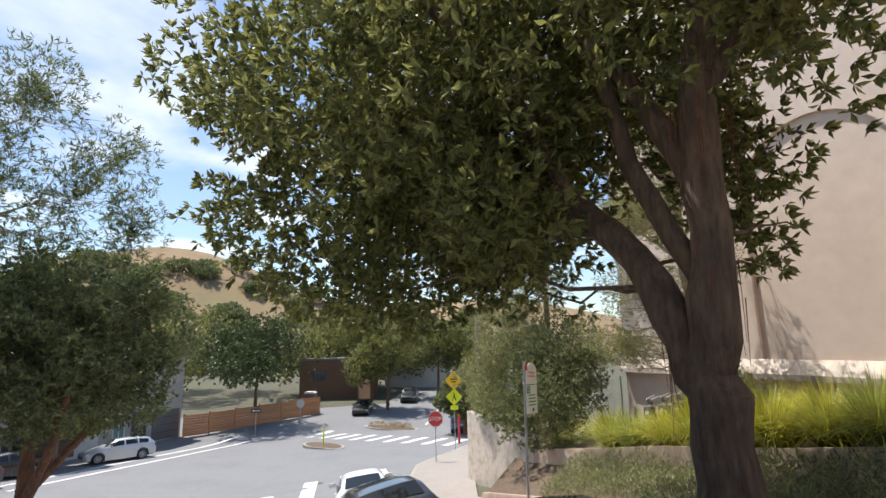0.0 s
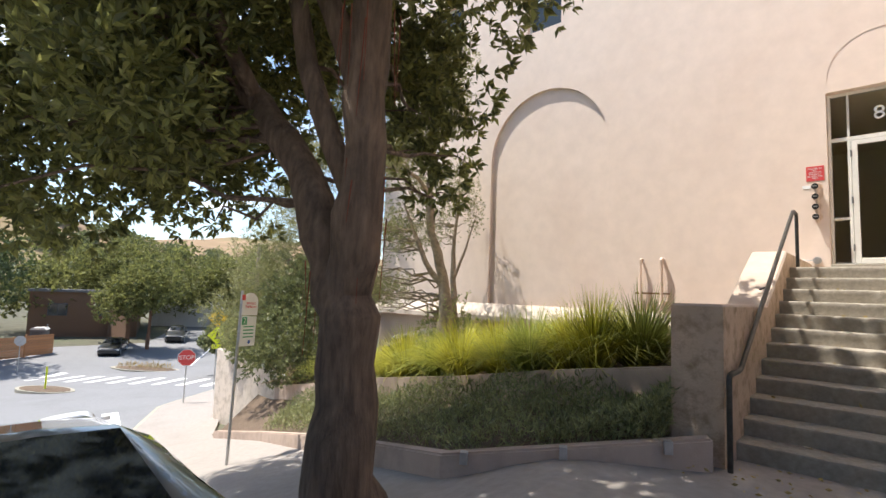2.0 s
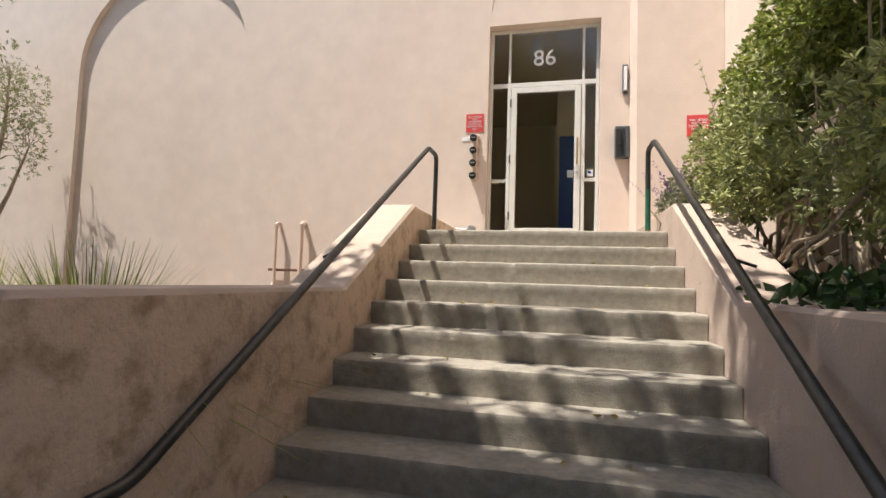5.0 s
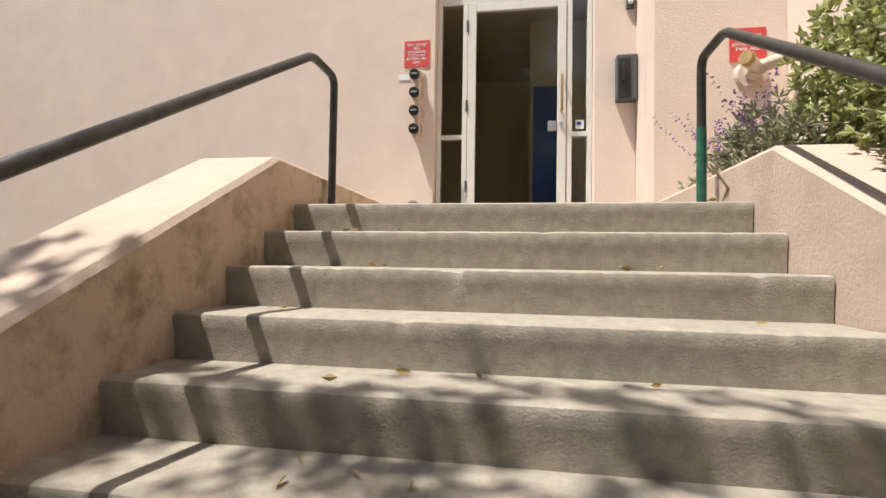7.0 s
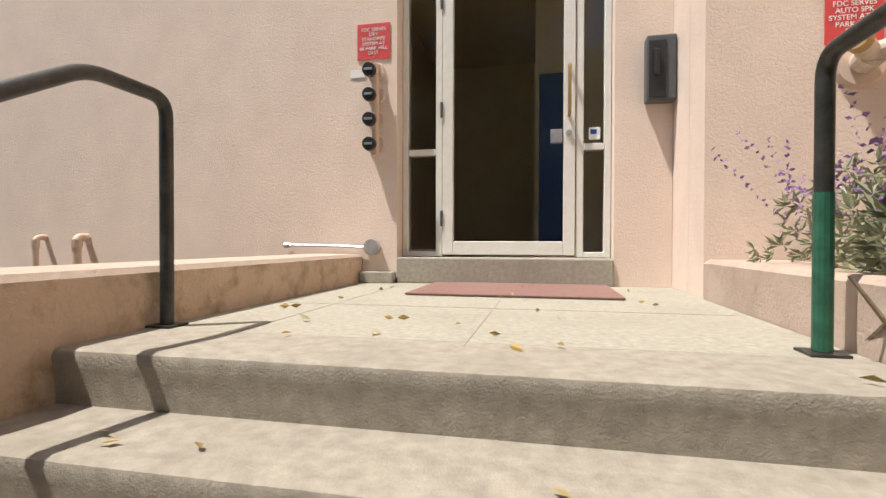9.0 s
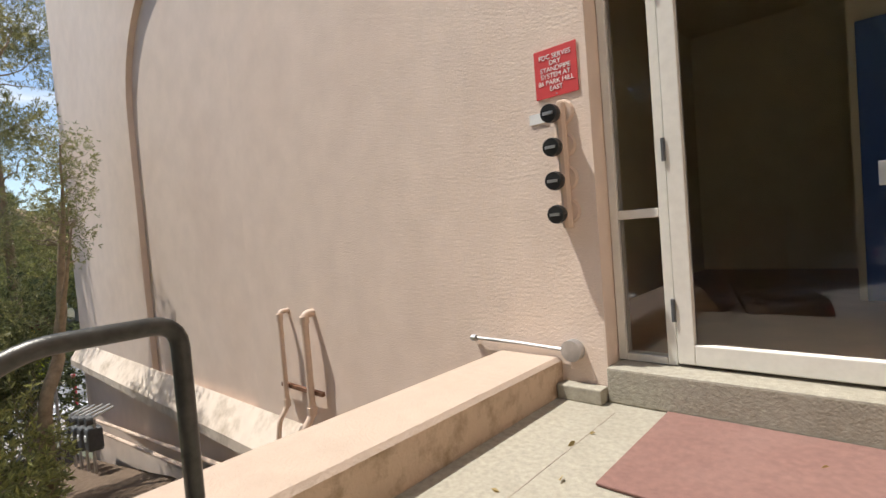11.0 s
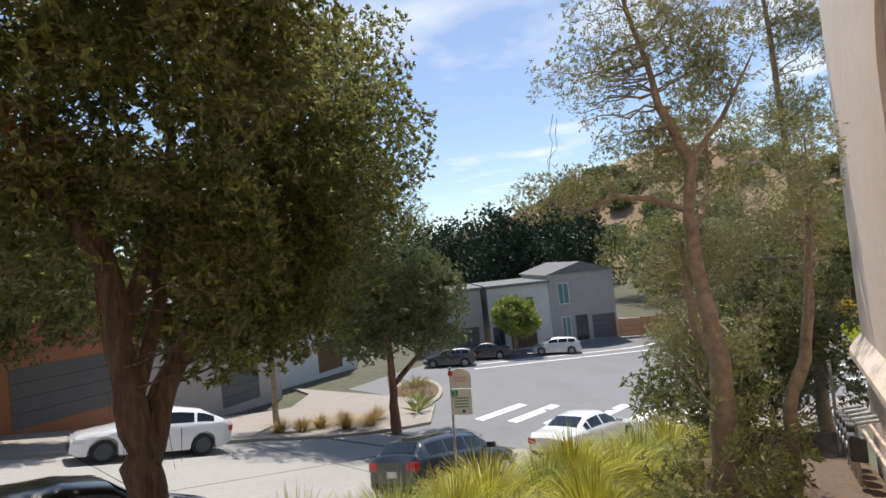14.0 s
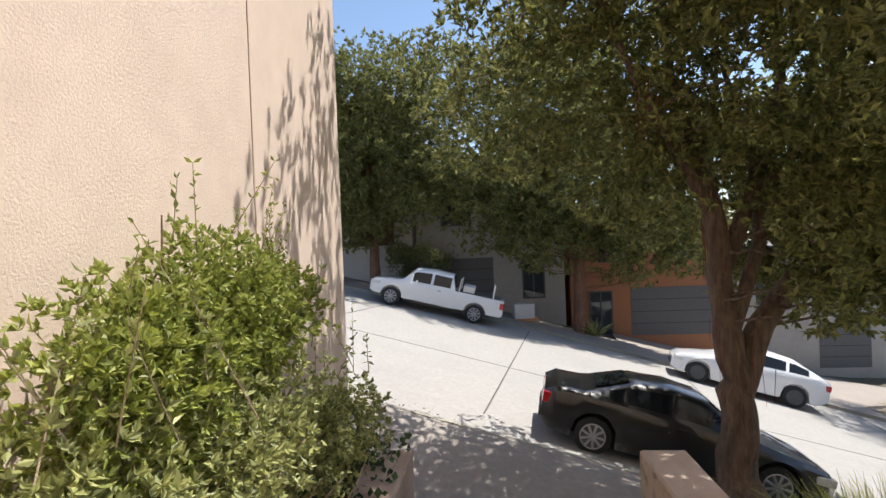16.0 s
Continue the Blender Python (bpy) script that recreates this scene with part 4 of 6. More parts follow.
for _ in range(34):
    a = np.array([2.2 + rng.normal() * 0.14, -1.75 + rng.normal() * 0.4, 0.34 + rng.uniform(0, 0.1)])
    b = a + np.array([rng.normal() * 0.14 - 0.06, rng.normal() * 0.16 - 0.05, rng.uniform(0.15, 0.4)])
    for u in np.linspace(0, 1, 12):
        ps += [a + (b - a) * u] * 2
        ds += [rng.normal(size=3), rng.normal(size=3)]
tagged(leaf_mesh("sage_flowers", ps, ds, np.full(len(ps), 0.022), LEAF_V, None, 0.6, seed=31), "thin purple sage flower spikes", "flowers", "", "stuff")

rng = np.random.default_rng(32)
k = 5200
P = np.stack([rng.uniform(1.98, 2.93, k), rng.uniform(-6.3, -3.2, k), np.zeros(k)], 1)
P[:, 2] = -0.60 + 0.14 * rng.uniform(0, 1, k) + 0.05 * np.sin(P[:, 1] * 5)
keep = (P[:, 0] > 2.37) | (P[:, 1] < -6.6) | (rng.uniform(0, 1, k) < 0.12)
P = P[keep]
tagged(leaf_mesh("ivy", P, rng.normal(size=(len(P), 3)) + np.array([0, 0, 0.5]), np.full(len(P), 0.075), LEAF_IVY, None, 0.8, seed=32), "dark green ivy covering the raised bed", "ivy", "", "stuff")


def tussock(base, rad, height, count, m, seed, name="grass_tussock", label="fountain of long yellow-green grass blades", w=0.012):
    """A clump of arching blades, each three quads long."""
    rng = np.random.default_rng(seed)
    V, F = [], []
    for i in range(count):
        a = rng.uniform(0, 2 * math.pi)
        lean = min(abs(rng.normal()) * 0.62 + 0.1, 1.25)
        h = height * rng.uniform(0.6, 1.1)
        root = np.array([math.cos(a), math.sin(a), 0]) * rad * 0.25 * rng.uniform(0, 1)
        out = np.array([math.cos(a), math.sin(a), 0])
        side = np.array([-math.sin(a), math.cos(a), 0]) * w * rng.uniform(0.6, 1.2)
        b0 = len(V)
        for u in (0, 0.35, 0.7, 1.0):
            p = root + out * rad * lean * u ** 1.5 * 1.6 + np.array([0, 0, h * (u - 0.62 * lean * u ** 2.4)])
            ww = 1 - u * 0.92
            V += [(p - side * ww).tolist(), (p + side * ww).tolist()]
        F += [(b0 + 2 * j, b0 + 2 * j + 1, b0 + 2 * j + 3, b0 + 2 * j + 2) for j in range(3)]
    me = bpy.data.meshes.new(name)
    me.from_pydata(V, [], F)
    me.materials.append(m)
    ob = new(name, me)
    ob.matrix_basis = pose(*base)
    return tagged(ob, label, "grass", "grasses in the planter")


rng = np.random.default_rng(41)
for i, (x, v) in enumerate([(-1.55, 0.16), (-2.0, 0.08), (-2.5, 0.12), (-3.1, 0.08), (-3.8, 0.10), (-4.6, 0.06), (-5.5, 0.10), (-6.4, 0.08), (-2.0, 0.3), (-3.4, 0.3), (-5.0, 0.3), (-7.3, 0.12), (-8.4, 0.1), (-9.4, 0.12)]):
    b = up_bed(x, v)
    tussock(b - Vector((0, 0, 0.03)), 0.62 + 0.25 * rng.uniform(), 0.85 + 0.35 * rng.uniform(), 900, LEAF_Y if i % 3 else LEAF_L, 50 + i)

rng = np.random.default_rng(42)
P = []
for _ in range(24000):
    x, v = -0.75 - 9.5 * rng.uniform() ** 1.3, rng.uniform(0.0, 1.0)
    p = low_bed(x, v)
    h = 0.40 * (0.45 + 0.75 * noise.noise(p * 1.3)) + 0.14
    P.append((p.x, p.y, p.z + h * rng.uniform(0, 1)))
P = np.array(P)
tagged(leaf_mesh("groundcover", P, rng.normal(size=(len(P), 3)) * 0.7 + np.array([0, 0, 0.9]), np.full(len(P), 0.10), LEAF_GC, None, 0.13, seed=42), "low grey-green groundcover in the planter", "groundcover", "", "stuff")
b = up_bed(-6.6, 0.55)
shrub("shrub", (-6.6, -2.3, b.z), [((-6.7, -2.2, b.z + 0.6), (0.9, 0.8, 0.6)), ((-7.6, -1.8, b.z + 0.7), (0.8, 0.7, 0.7)), ((-5.9, -2.7, b.z + 0.35), (0.6, 0.6, 0.4))], 1300, 0.11, LEAF_S, "leafy green shrub by the building wall", 43, 20, 6, 0.3, 12)
b = up_bed(-12.2, 0.5)
shrub("shrub", (-12.4, -3.2, b.z), [((-12.6, -3.4, b.z + 1.0), (1.6, 1.5, 1.3)), ((-13.6, -2.4, b.z + 1.8), (1.6, 1.4, 1.8)), ((-14.5, -1.0, b.z + 2.2), (1.8, 1.6, 2.2))], 6500, 0.13, LEAF_M, "tall dark green screening shrubs beyond the wall", 44, 24, 6, 0.34)

# cream retaining wall beyond the building, with a creeper over it
bm = bmesh.new()
prism(bm, [(-13.4, -6.6), (-13.4, -3.5), (-15.5, -3.3), (-18.6, -3.0), (-18.6, -6.8)], "y", -2.8, -2.55)
structure("retaining_wall", bm, CAP, "cream stucco retaining wall above the corner pavement", "wall")
shrub("creeper", (-16.6, -2.2, -3.4), [((-16.8, -2.5, -2.6), (1.4, 0.6, 0.7)), ((-17.8, -2.6, -2.5), (0.9, 0.5, 0.7)), ((-15.2, -2.4, -2.8), (0.9, 0.5, 0.6))], 2200, 0.12, LEAF_S, "sprawling flowering creeper over the retaining wall", 45, 12, 6, 0.34)

# far planting
for i, (x, y, h, r, m, bark, lab) in enumerate([
    (-40.5, -21.5, 5.2, 2.0, LEAF_L, BARK_O, "small round bright green tree before a house"),
    (-54.5, -8.5, 10.5, 4.4, LEAF_PN, BARK_R, "spreading dark pine behind the wooden fence"),
    (-56, 6.0, 10, 3.6, LEAF_D, BARK_R, "dark street tree on the far street"), (-62, 15, 10, 3.8, LEAF_D, BARK_R, "dark street tree on the far street"),
    (-51, 16.5, 8, 3.0, LEAF_D, BARK_R, "dark street tree by the far pavement"), (-36.2, 5.9, 4.6, 1.9, LEAF_M, BARK_R, "low pruned green tree by the corner pavement"), (-70, 8, 12, 4.6, LEAF_D, BARK_R, "tall tree behind the far houses"), (-72, 24, 12, 5, LEAF_D, BARK_R, "tall tree at the end of the far street")]):
    z = gz(x, y)
    rngf = np.random.default_rng(60 + i)
    bl = [((x + rngf.normal() * r * 0.35, y + rngf.normal() * r * 0.35, z + h * (0.62 + 0.2 * rngf.normal() * 0.6)), (r * 0.75, r * 0.75, h * 0.22)) for _ in range(5)] + [((x, y, z + h * 0.68), (r, r, h * 0.3))]
    tree("street_tree" if "street" in lab else "tree", (x, y, z), [([(x, y, z - 0.2), (x + 0.1, y, z + h * 0.3), (x - 0.1, y + 0.2, z + h * 0.7)], [0.2, 0.16, 0.05])], bl, 4200, 0.34, m, bark, lab, 70 + i, 20, 5, 0.45)


def tree_belt(name, spots, m, label, leaf, seed, per=900):
    """Far woods: many crowns in one mesh."""
    rng = np.random.default_rng(seed)
    P, Dv = [], []
    for x, y, z, r, h in spots:
        p, d = rosettes([((x, y, z + h * 0.62), (r, r, h * 0.42)), ((x + r * 0.5, y, z + h * 0.45), (r * 0.7, r * 0.7, h * 0.3)), ((x - r * 0.4, y + r * 0.4, z + h * 0.8), (r * 0.6, r * 0.6, h * 0.25))], per, rng, 4, 0.7)
        P.append(p)
        Dv.append(d)
    P, Dv = np.concatenate(P), np.concatenate(Dv)
    return tagged(leaf_mesh(name, P, Dv, np.full(len(P), leaf), m, None, 0.6, seed=seed), label, "woods", "", "stuff")


# ---- hills ----
def hill_z(x, y):
    d = max(0.0, -x - 85)
    ridge = 40 * math.exp(-((y + 30) / 60) ** 2) + 13 * math.exp(-((y + 130) / 60) ** 2) + 22 * math.exp(-((y - 110) / 70) ** 2)
    up = 1 - math.exp(-(d / 75) ** 2)
    return -9 + (ridge + 9) * up * (1 + 0.10 * noise.noise(Vector((x * 0.02, y * 0.02, 0)))) + 1.6 * noise.noise(Vector((x * 0.06, y * 0.06, 3))) * up


bm = bmesh.new()
xs, ys = np.linspace(-80, -420, 60), np.linspace(-330, 330, 100)
gr = [[bm.verts.new((x, y, hill_z(x, y))) for y in ys] for x in xs]
for i in range(len(xs) - 1):
    for j in range(len(ys) - 1):
        bm.faces.new((gr[i][j], gr[i][j + 1], gr[i + 1][j + 1], gr[i + 1][j]))
bmesh.ops.recalc_face_normals(bm, faces=bm.faces)
smooth(structure("hill", bm, DRYGRASS, "dry golden grass hill with scrub", "hill"), 60)
rng = np.random.default_rng(81)
sp = [(x, y, hill_z(x, y) - 0.5, rng.uniform(3.6, 5.6), rng.uniform(15, 21)) for x, y in ((-78 - 22 * rng.uniform(), -30 - 85 * rng.uniform()) for _ in range(60))]
tree_belt("pine_woods", sp, LEAF_P, "dark pine woods on the hillside", 0.55, 82)
sp = [(x, y, hill_z(x, y) - 0.8, rng.uniform(2.5, 5), rng.uniform(3, 6)) for x, y in ((-95 - 75 * rng.uniform(), -60 + 150 * rng.uniform()) for _ in range(120))]
tree_belt("hill_scrub", sp, LEAF_M, "green scrub on the lower hillside", 0.7, 83, 420)
sp = [(x, y, gz(x, y), rng.uniform(3, 4.5), rng.uniform(8, 12)) for x, y in ((-70 - 12 * rng.uniform(), -22 + 50 * rng.uniform()) for _ in range(16))]
tree_belt("garden_trees", sp, LEAF_D, "dark garden trees behind the far houses", 0.4, 84, 800)

# ---- vehicles ----
TYRE = mat("tyre_rubber", (0.022, 0.022, 0.022), 0.85, 30, 0.2, 0.002, 60)
RIM = mat("alloy_rim", (0.45, 0.45, 0.46), 0.35, 20, 0.1, metal=0.85)
CARGLASS = glassmat("car_glass", (0.012, 0.015, 0.017), 0.03)
TAIL = mat("red_tail_light", (0.45, 0.012, 0.015), 0.2, 20, 0.1, coat=0.6)
HEADL = mat("clear_head_light", (0.62, 0.62, 0.6), 0.15, 20, 0.1, coat=0.8)
CHROME = mat("chrome_trim", (0.62, 0.62, 0.62), 0.15, 20, 0.05, metal=1.0)


def paint(name, col, metal=0.3):
    return mat(name, col, 0.35, 60, 0.04, metal=metal, coat=1.0, stain=0.12, stain_col=tuple(c * 0.7 + 0.05 for c in col), sscale=2)


# rows: place along the car from front to back (share of length), height of underside, belt and top, half width at belt and at top
PROFILES = {
    "sedan": [(0.0, 0.34, 0.56, 0.60, 0.70, 0.62), (0.03, 0.22, 0.68, 0.74, 0.82, 0.74), (0.12, 0.19, 0.76, 0.84, 0.90, 0.80), (0.27, 0.18, 0.86, 0.98, 0.91, 0.78), (0.31, 0.18, 0.90, 1.05, 0.91, 0.74), (0.43, 0.18, 0.94, 1.40, 0.92, 0.62), (0.55, 0.18, 0.96, 1.46, 0.92, 0.61), (0.68, 0.18, 0.98, 1.41, 0.92, 0.61), (0.82, 0.19, 1.0, 1.13, 0.91, 0.70), (0.86, 0.20, 1.0, 1.06, 0.91, 0.78), (0.96, 0.24, 0.95, 1.04, 0.87, 0.78), (1.0, 0.36, 0.80, 0.92, 0.78, 0.70)],
    "hatch": [(0.0, 0.34, 0.58, 0.64, 0.70, 0.62), (0.04, 0.22, 0.70, 0.78, 0.82, 0.74), (0.14, 0.19, 0.80, 0.90, 0.89, 0.79), (0.25, 0.18, 0.90, 1.02, 0.90, 0.77), (0.30, 0.18, 0.93, 1.12, 0.90, 0.73), (0.43, 0.18, 0.97, 1.43, 0.91, 0.63), (0.6, 0.18, 0.99, 1.48, 0.91, 0.62), (0.8, 0.19, 1.0, 1.45, 0.90, 0.61), (0.90, 0.21, 1.0, 1.38, 0.88, 0.62), (0.97, 0.25, 0.98, 1.10, 0.85, 0.72), (1.0, 0.38, 0.82, 0.94, 0.78, 0.70)],
    "suv": [(0.0, 0.36, 0.66, 0.72, 0.74, 0.66), (0.04, 0.24, 0.80, 0.88, 0.88, 0.80), (0.14, 0.21, 0.90, 1.0, 0.97, 0.86), (0.24, 0.21, 0.98, 1.10, 0.98, 0.84), (0.29, 0.21, 1.0, 1.2, 0.98, 0.80), (0.44, 0.21, 1.06, 1.60, 0.99, 0.70), (0.6, 0.21, 1.08, 1.68, 0.99, 0.68), (0.78, 0.22, 1.12, 1.58, 0.98, 0.66), (0.93, 0.25, 1.14, 1.27, 0.94, 0.74), (1.0, 0.40, 0.95, 1.08, 0.84, 0.76)],
    "pickup": [(0.0, 0.5, 0.85, 0.95, 0.86, 0.80), (0.03, 0.42, 0.98, 1.08, 0.96, 0.90), (0.2, 0.40, 1.10, 1.20, 0.99, 0.90), (0.235, 0.40, 1.12, 1.26, 0.99, 0.86), (0.32, 0.40, 1.15, 1.82, 0.99, 0.74), (0.45, 0.40, 1.16, 1.90, 0.99, 0.73), (0.60, 0.40, 1.17, 1.87, 0.99, 0.73), (0.635, 0.40, 1.18, 1.22, 0.99, 0.95), (0.64, 0.42, 1.18, 1.20, 0.99, 0.95), (0.98, 0.46, 1.18, 1.20, 0.98, 0.95), (1.0, 0.52, 1.16, 1.18, 0.96, 0.93)],
}


def car(name, kind, length, loc, heading, colour, label, wheel=0.33, rim_m=None, mirror=True, bed=False, group="parked cars"):
    """A car that faces +x in its own frame; built by lofting cross-sections, with glass, lamps and wheels as parts."""
    t = thing(name, label, "car" if kind != "pickup" else "pickup truck", loc, 0, group)
    a = Vector((math.cos(heading), math.sin(heading), 0))
    s = 1.0
    zf, zb = gz(loc[0] + a.x * s, loc[1] + a.y * s), gz(loc[0] - a.x * s, loc[1] - a.y * s)
    left = Vector((-a.y, a.x, 0))
    zl, zr = gz(loc[0] + left.x * 0.8, loc[1] + left.y * 0.8), gz(loc[0] - left.x * 0.8, loc[1] - left.y * 0.8)
    fx = Vector((a.x, a.y, (zf - zb) / 2)).normalized()
    ly = Vector((left.x, left.y, (zl - zr) / 1.6)).normalized()
    up = fx.cross(ly).normalized()
    ly = up.cross(fx)
    m = Matrix((fx, ly, up)).transposed().to_4x4()
    m.translation = (loc[0], loc[1], gz(loc[0], loc[1]) + 0.005)
    t.matrix_basis = m
    prof = PROFILES[kind]

    def at_share(u):
        for p, q in zip(prof, prof[1:]):
            if p[0] <= u <= q[0]:
                k = (u - p[0]) / (q[0] - p[0])
                return [p[i] + (q[i] - p[i]) * k for i in range(1, 6)]

    def xs(u):
        return length * (0.5 - u)

    axles = (0.185, 0.80) if kind != "pickup" else (0.17, 0.80)
    shares = sorted({p[0] for p in prof} | set(np.linspace(0, 1, 41)) | {ax + d * wheel * 1.22 / length for ax in axles for d in np.linspace(-1, 1, 13)})
    bm = bmesh.new()
    rings = []
    for u in shares:
        zu, zbelt, ztop, wb, wt = at_share(u)
        zu0 = zu
        for ax in axles:
            d = abs(u - ax) * length
            if d < wheel * 1.2:
                zu0 = max(zu0, wheel + math.sqrt(max(0, (wheel * 1.2) ** 2 - d * d)) * 0.98)
        zu0 = min(zu0, zbelt - 0.06)
        half = [(0, zu), (wb * 0.55, zu), (wb * 0.9, min(zu0, zbelt - 0.08)), (wb * 0.985, zu0 + 0.03), (wb, zu0 + (zbelt - zu0) * 0.55), (wb * 0.975, zbelt - 0.02), (wb * 0.95, zbelt + 0.015), (wt + (wb * 0.95 - wt) * 0.12, zbelt + (ztop - zbelt) * 0.82), (wt * 0.86, ztop - 0.015 * (ztop > zbelt + 0.1)), (wt * 0.45, ztop + 0.012), (0, ztop + 0.016)]
        pts = half + [(-y, z) for y, z in half[-2:0:-1]]
        rings.append([bm.verts.new((xs(u), y, z)) for y, z in pts])
    k = len(rings[0])
    for r, q in zip(rings, rings[1:]):
        for i in range(k):
            bm.faces.new((r[i], r[(i + 1) % k], q[(i + 1) % k], q[i]))
    bm.faces.new(rings[0])
    bm.faces.new(rings[-1][::-1])
    bmesh.ops.recalc_face_normals(bm, faces=bm.faces)
    body = smooth(part("body", bm, colour, t), 38)

    def side_pane(u0, u1, sgn, lo=0.14, hi=0.80):
        bm = bmesh.new()
        cols = []
        for u in np.linspace(u0, u1, 7):
            zu, zbelt, ztop, wb, wt = at_share(u)
            y0, y1 = wb * 0.95, wt + (wb * 0.95 - wt) * 0.12
            za, zb_ = zbelt + 0.015, zbelt + (ztop - zbelt) * 0.82
            cols.append([bm.verts.new((xs(u), sgn * (y0 + (y1 - y0) * v + 0.006), za + (zb_ - za) * v)) for v in (lo, 0.5, hi + 0.12)])
        for c, e in zip(cols, cols[1:]):
            for j in range(2):
                bm.faces.new((c[j], c[j + 1], e[j + 1], e[j]) if sgn > 0 else (e[j], e[j + 1], c[j + 1], c[j]))
        part("side_window", bm, CARGLASS, body)

    def end_pane(u0, u1, nm):
        bm = bmesh.new()
        rows = []
        for u in np.linspace(u0, u1, 5):
            zu, zbelt, ztop, wb, wt = at_share(u)
            rows.append([bm.verts.new((xs(u), wt * f, ztop + (0.022 if abs(f) < 0.6 else 0.008) + 0.004)) for f in (-0.84, -0.45, 0, 0.45, 0.84)])
        for c, e in zip(rows, rows[1:]):
            for j in range(4):
                bm.faces.new((c[j], e[j], e[j + 1], c[j + 1]))
        bmesh.ops.recalc_face_normals(bm, faces=bm.faces)
        part(nm, bm, CARGLASS, body)

    if kind == "pickup":
        for sg in (1, -1):
            side_pane(0.31, 0.445, sg)
            side_pane(0.465, 0.595, sg)
        end_pane(0.245, 0.315, "windscreen")
        end_pane(0.603, 0.632, "rear_window")
    else:
        wend = 0.79 if kind == "sedan" else 0.9 if kind == "hatch" else 0.88
        for sg in (1, -1):
            side_pane(0.345, 0.53, sg)
            side_pane(0.55, 0.70 if kind == "sedan" else 0.72, sg)
            side_pane(0.715 if kind == "sedan" else 0.74, wend - 0.02, sg)
        end_pane(0.305, 0.42, "windscreen")
        end_pane(*{"sedan": (0.70, 0.815), "hatch": (0.905, 0.962), "suv": (0.80, 0.92)}[kind], "rear_window")
    zu, zbelt, ztop, wb, wt = at_share(0.97)
    for sg in (1, -1):
        lamp_z = (zbelt - 0.22, zbelt - 0.02) if kind != "pickup" else (0.82, 1.1)
        yy = at_share(0.985)[3]
        part("tail_light", boxes(((xs(1.0) - 0.005, min(sg * yy * 0.62, sg * yy * 1.01), lamp_z[0]), (xs(0.955), max(sg * yy * 0.62, sg * yy * 1.01), lamp_z[1])) if kind != "pickup" else ((xs(1.0) - 0.01, min(sg * 0.84, sg * 0.985), lamp_z[0]), (xs(0.972), max(sg * 0.84, sg * 0.985), lamp_z[1])), bev=0.02), TAIL, body)
        y2 = at_share(0.04)[3]
        zb2 = at_share(0.04)[1]
        part("headlight", boxes(((xs(0.075), min(sg * y2 * 0.62, sg * y2 * 1.03), zb2 - 0.15), (xs(0.012), max(sg * y2 * 0.62, sg * y2 * 1.03), zb2 - 0.01)), bev=0.025), HEADL, body)
        part("door_handle", boxes(((xs(0.53), min(sg * 0.955 * at_share(0.5)[3], sg * at_share(0.5)[3] * 1.012), at_share(0.5)[1] - 0.12), (xs(0.53) + 0.17, max(sg * 0.955 * at_share(0.5)[3], sg * at_share(0.5)[3] * 1.012), at_share(0.5)[1] - 0.09)), bev=0.006), colour if kind != "pickup" else BLACKP, body)
        if mirror:
            mb = at_share(0.36)
            part("wing_mirror", boxes(((xs(0.355), min(sg * mb[3] * 0.94, sg * (mb[3] + 0.2)), mb[1] + 0.03), (xs(0.355) + 0.1, max(sg * mb[3] * 0.94, sg * (mb[3] + 0.2)), mb[1] + 0.17)), bev=0.03), colour, body)
    part("number_plate", boxes(((xs(1.0) - 0.012, -0.16, 0.62 if kind != "pickup" else 0.58), (xs(1.0) + 0.004, 0.16, 0.76 if kind != "pickup" else 0.72)), bev=0.004), WHITES, body)
    part("bumper", boxes(((xs(1.0) - 0.02, -at_share(0.99)[3] * 0.9, 0.36 if kind != "pickup" else 0.5), (xs(0.97), at_share(0.99)[3] * 0.9, 0.5 if kind != "pickup" else 0.66)), bev=0.03), BLACKP if kind != "pickup" else CHROME, body)
    part("grille", boxes(((xs(0.02), -0.5, 0.4), (xs(0.0) + 0.012, 0.5, 0.56)), bev=0.02), BLACKP, body)
    for ax in axles:
        for sg in (1, -1):
            yb = at_share(ax)[3]
            c = Vector((xs(ax), sg * (yb - 0.12), wheel))
            bm = bmesh.new()
            tube(bm, [c + Vector((0, dy, 0)) for dy in (-0.11, -0.095, 0.095, 0.11)], [wheel * 0.9, wheel, wheel, wheel * 0.9], 28)
            ty = smooth(part("tyre", bm, TYRE, t), 50)
            bm = bmesh.new()
            f = sg * 0.112
            tube(bm, [c + Vector((0, f * 0.86, 0)), c + Vector((0, f, 0))], [wheel * 0.66, wheel * 0.64], 24)
            part("rim_back", bm, DARKGREY, ty)
            bm = bmesh.new()
            for j in range(9):
                an = 2 * math.pi * j / 9
                dr = Vector((math.cos(an), 0, math.sin(an)))
                tube(bm, [c + Vector((0, f * 1.05, 0)) + dr * wheel * 0.1, c + Vector((0, f * 1.04, 0)) + dr * wheel * 0.64], [0.022, 0.028], 6)
            tube(bm, [c + Vector((0, f * 0.98, 0)), c + Vector((0, f * 1.14, 0))], 0.055, 12)
            ring = [c + Vector((0, f * 1.02, 0)) + Vector((math.cos(q), 0, math.sin(q))) * wheel * 0.66 for q in np.linspace(0, 2 * math.pi, 25)]
            tube(bm, ring, 0.014, 6, False)
            part("rim", bm, rim_m or RIM, ty)
    if bed:
        x0, x1 = xs(0.645), xs(0.975)
        part("bed_opening", boxes(((x1, -0.78, 1.2), (x0, 0.78, 1.222))), DARKGREY, body)
        for xr in (x0 + 0.02 - 0.12, x1 + 0.35):
            bm = bmesh.new()
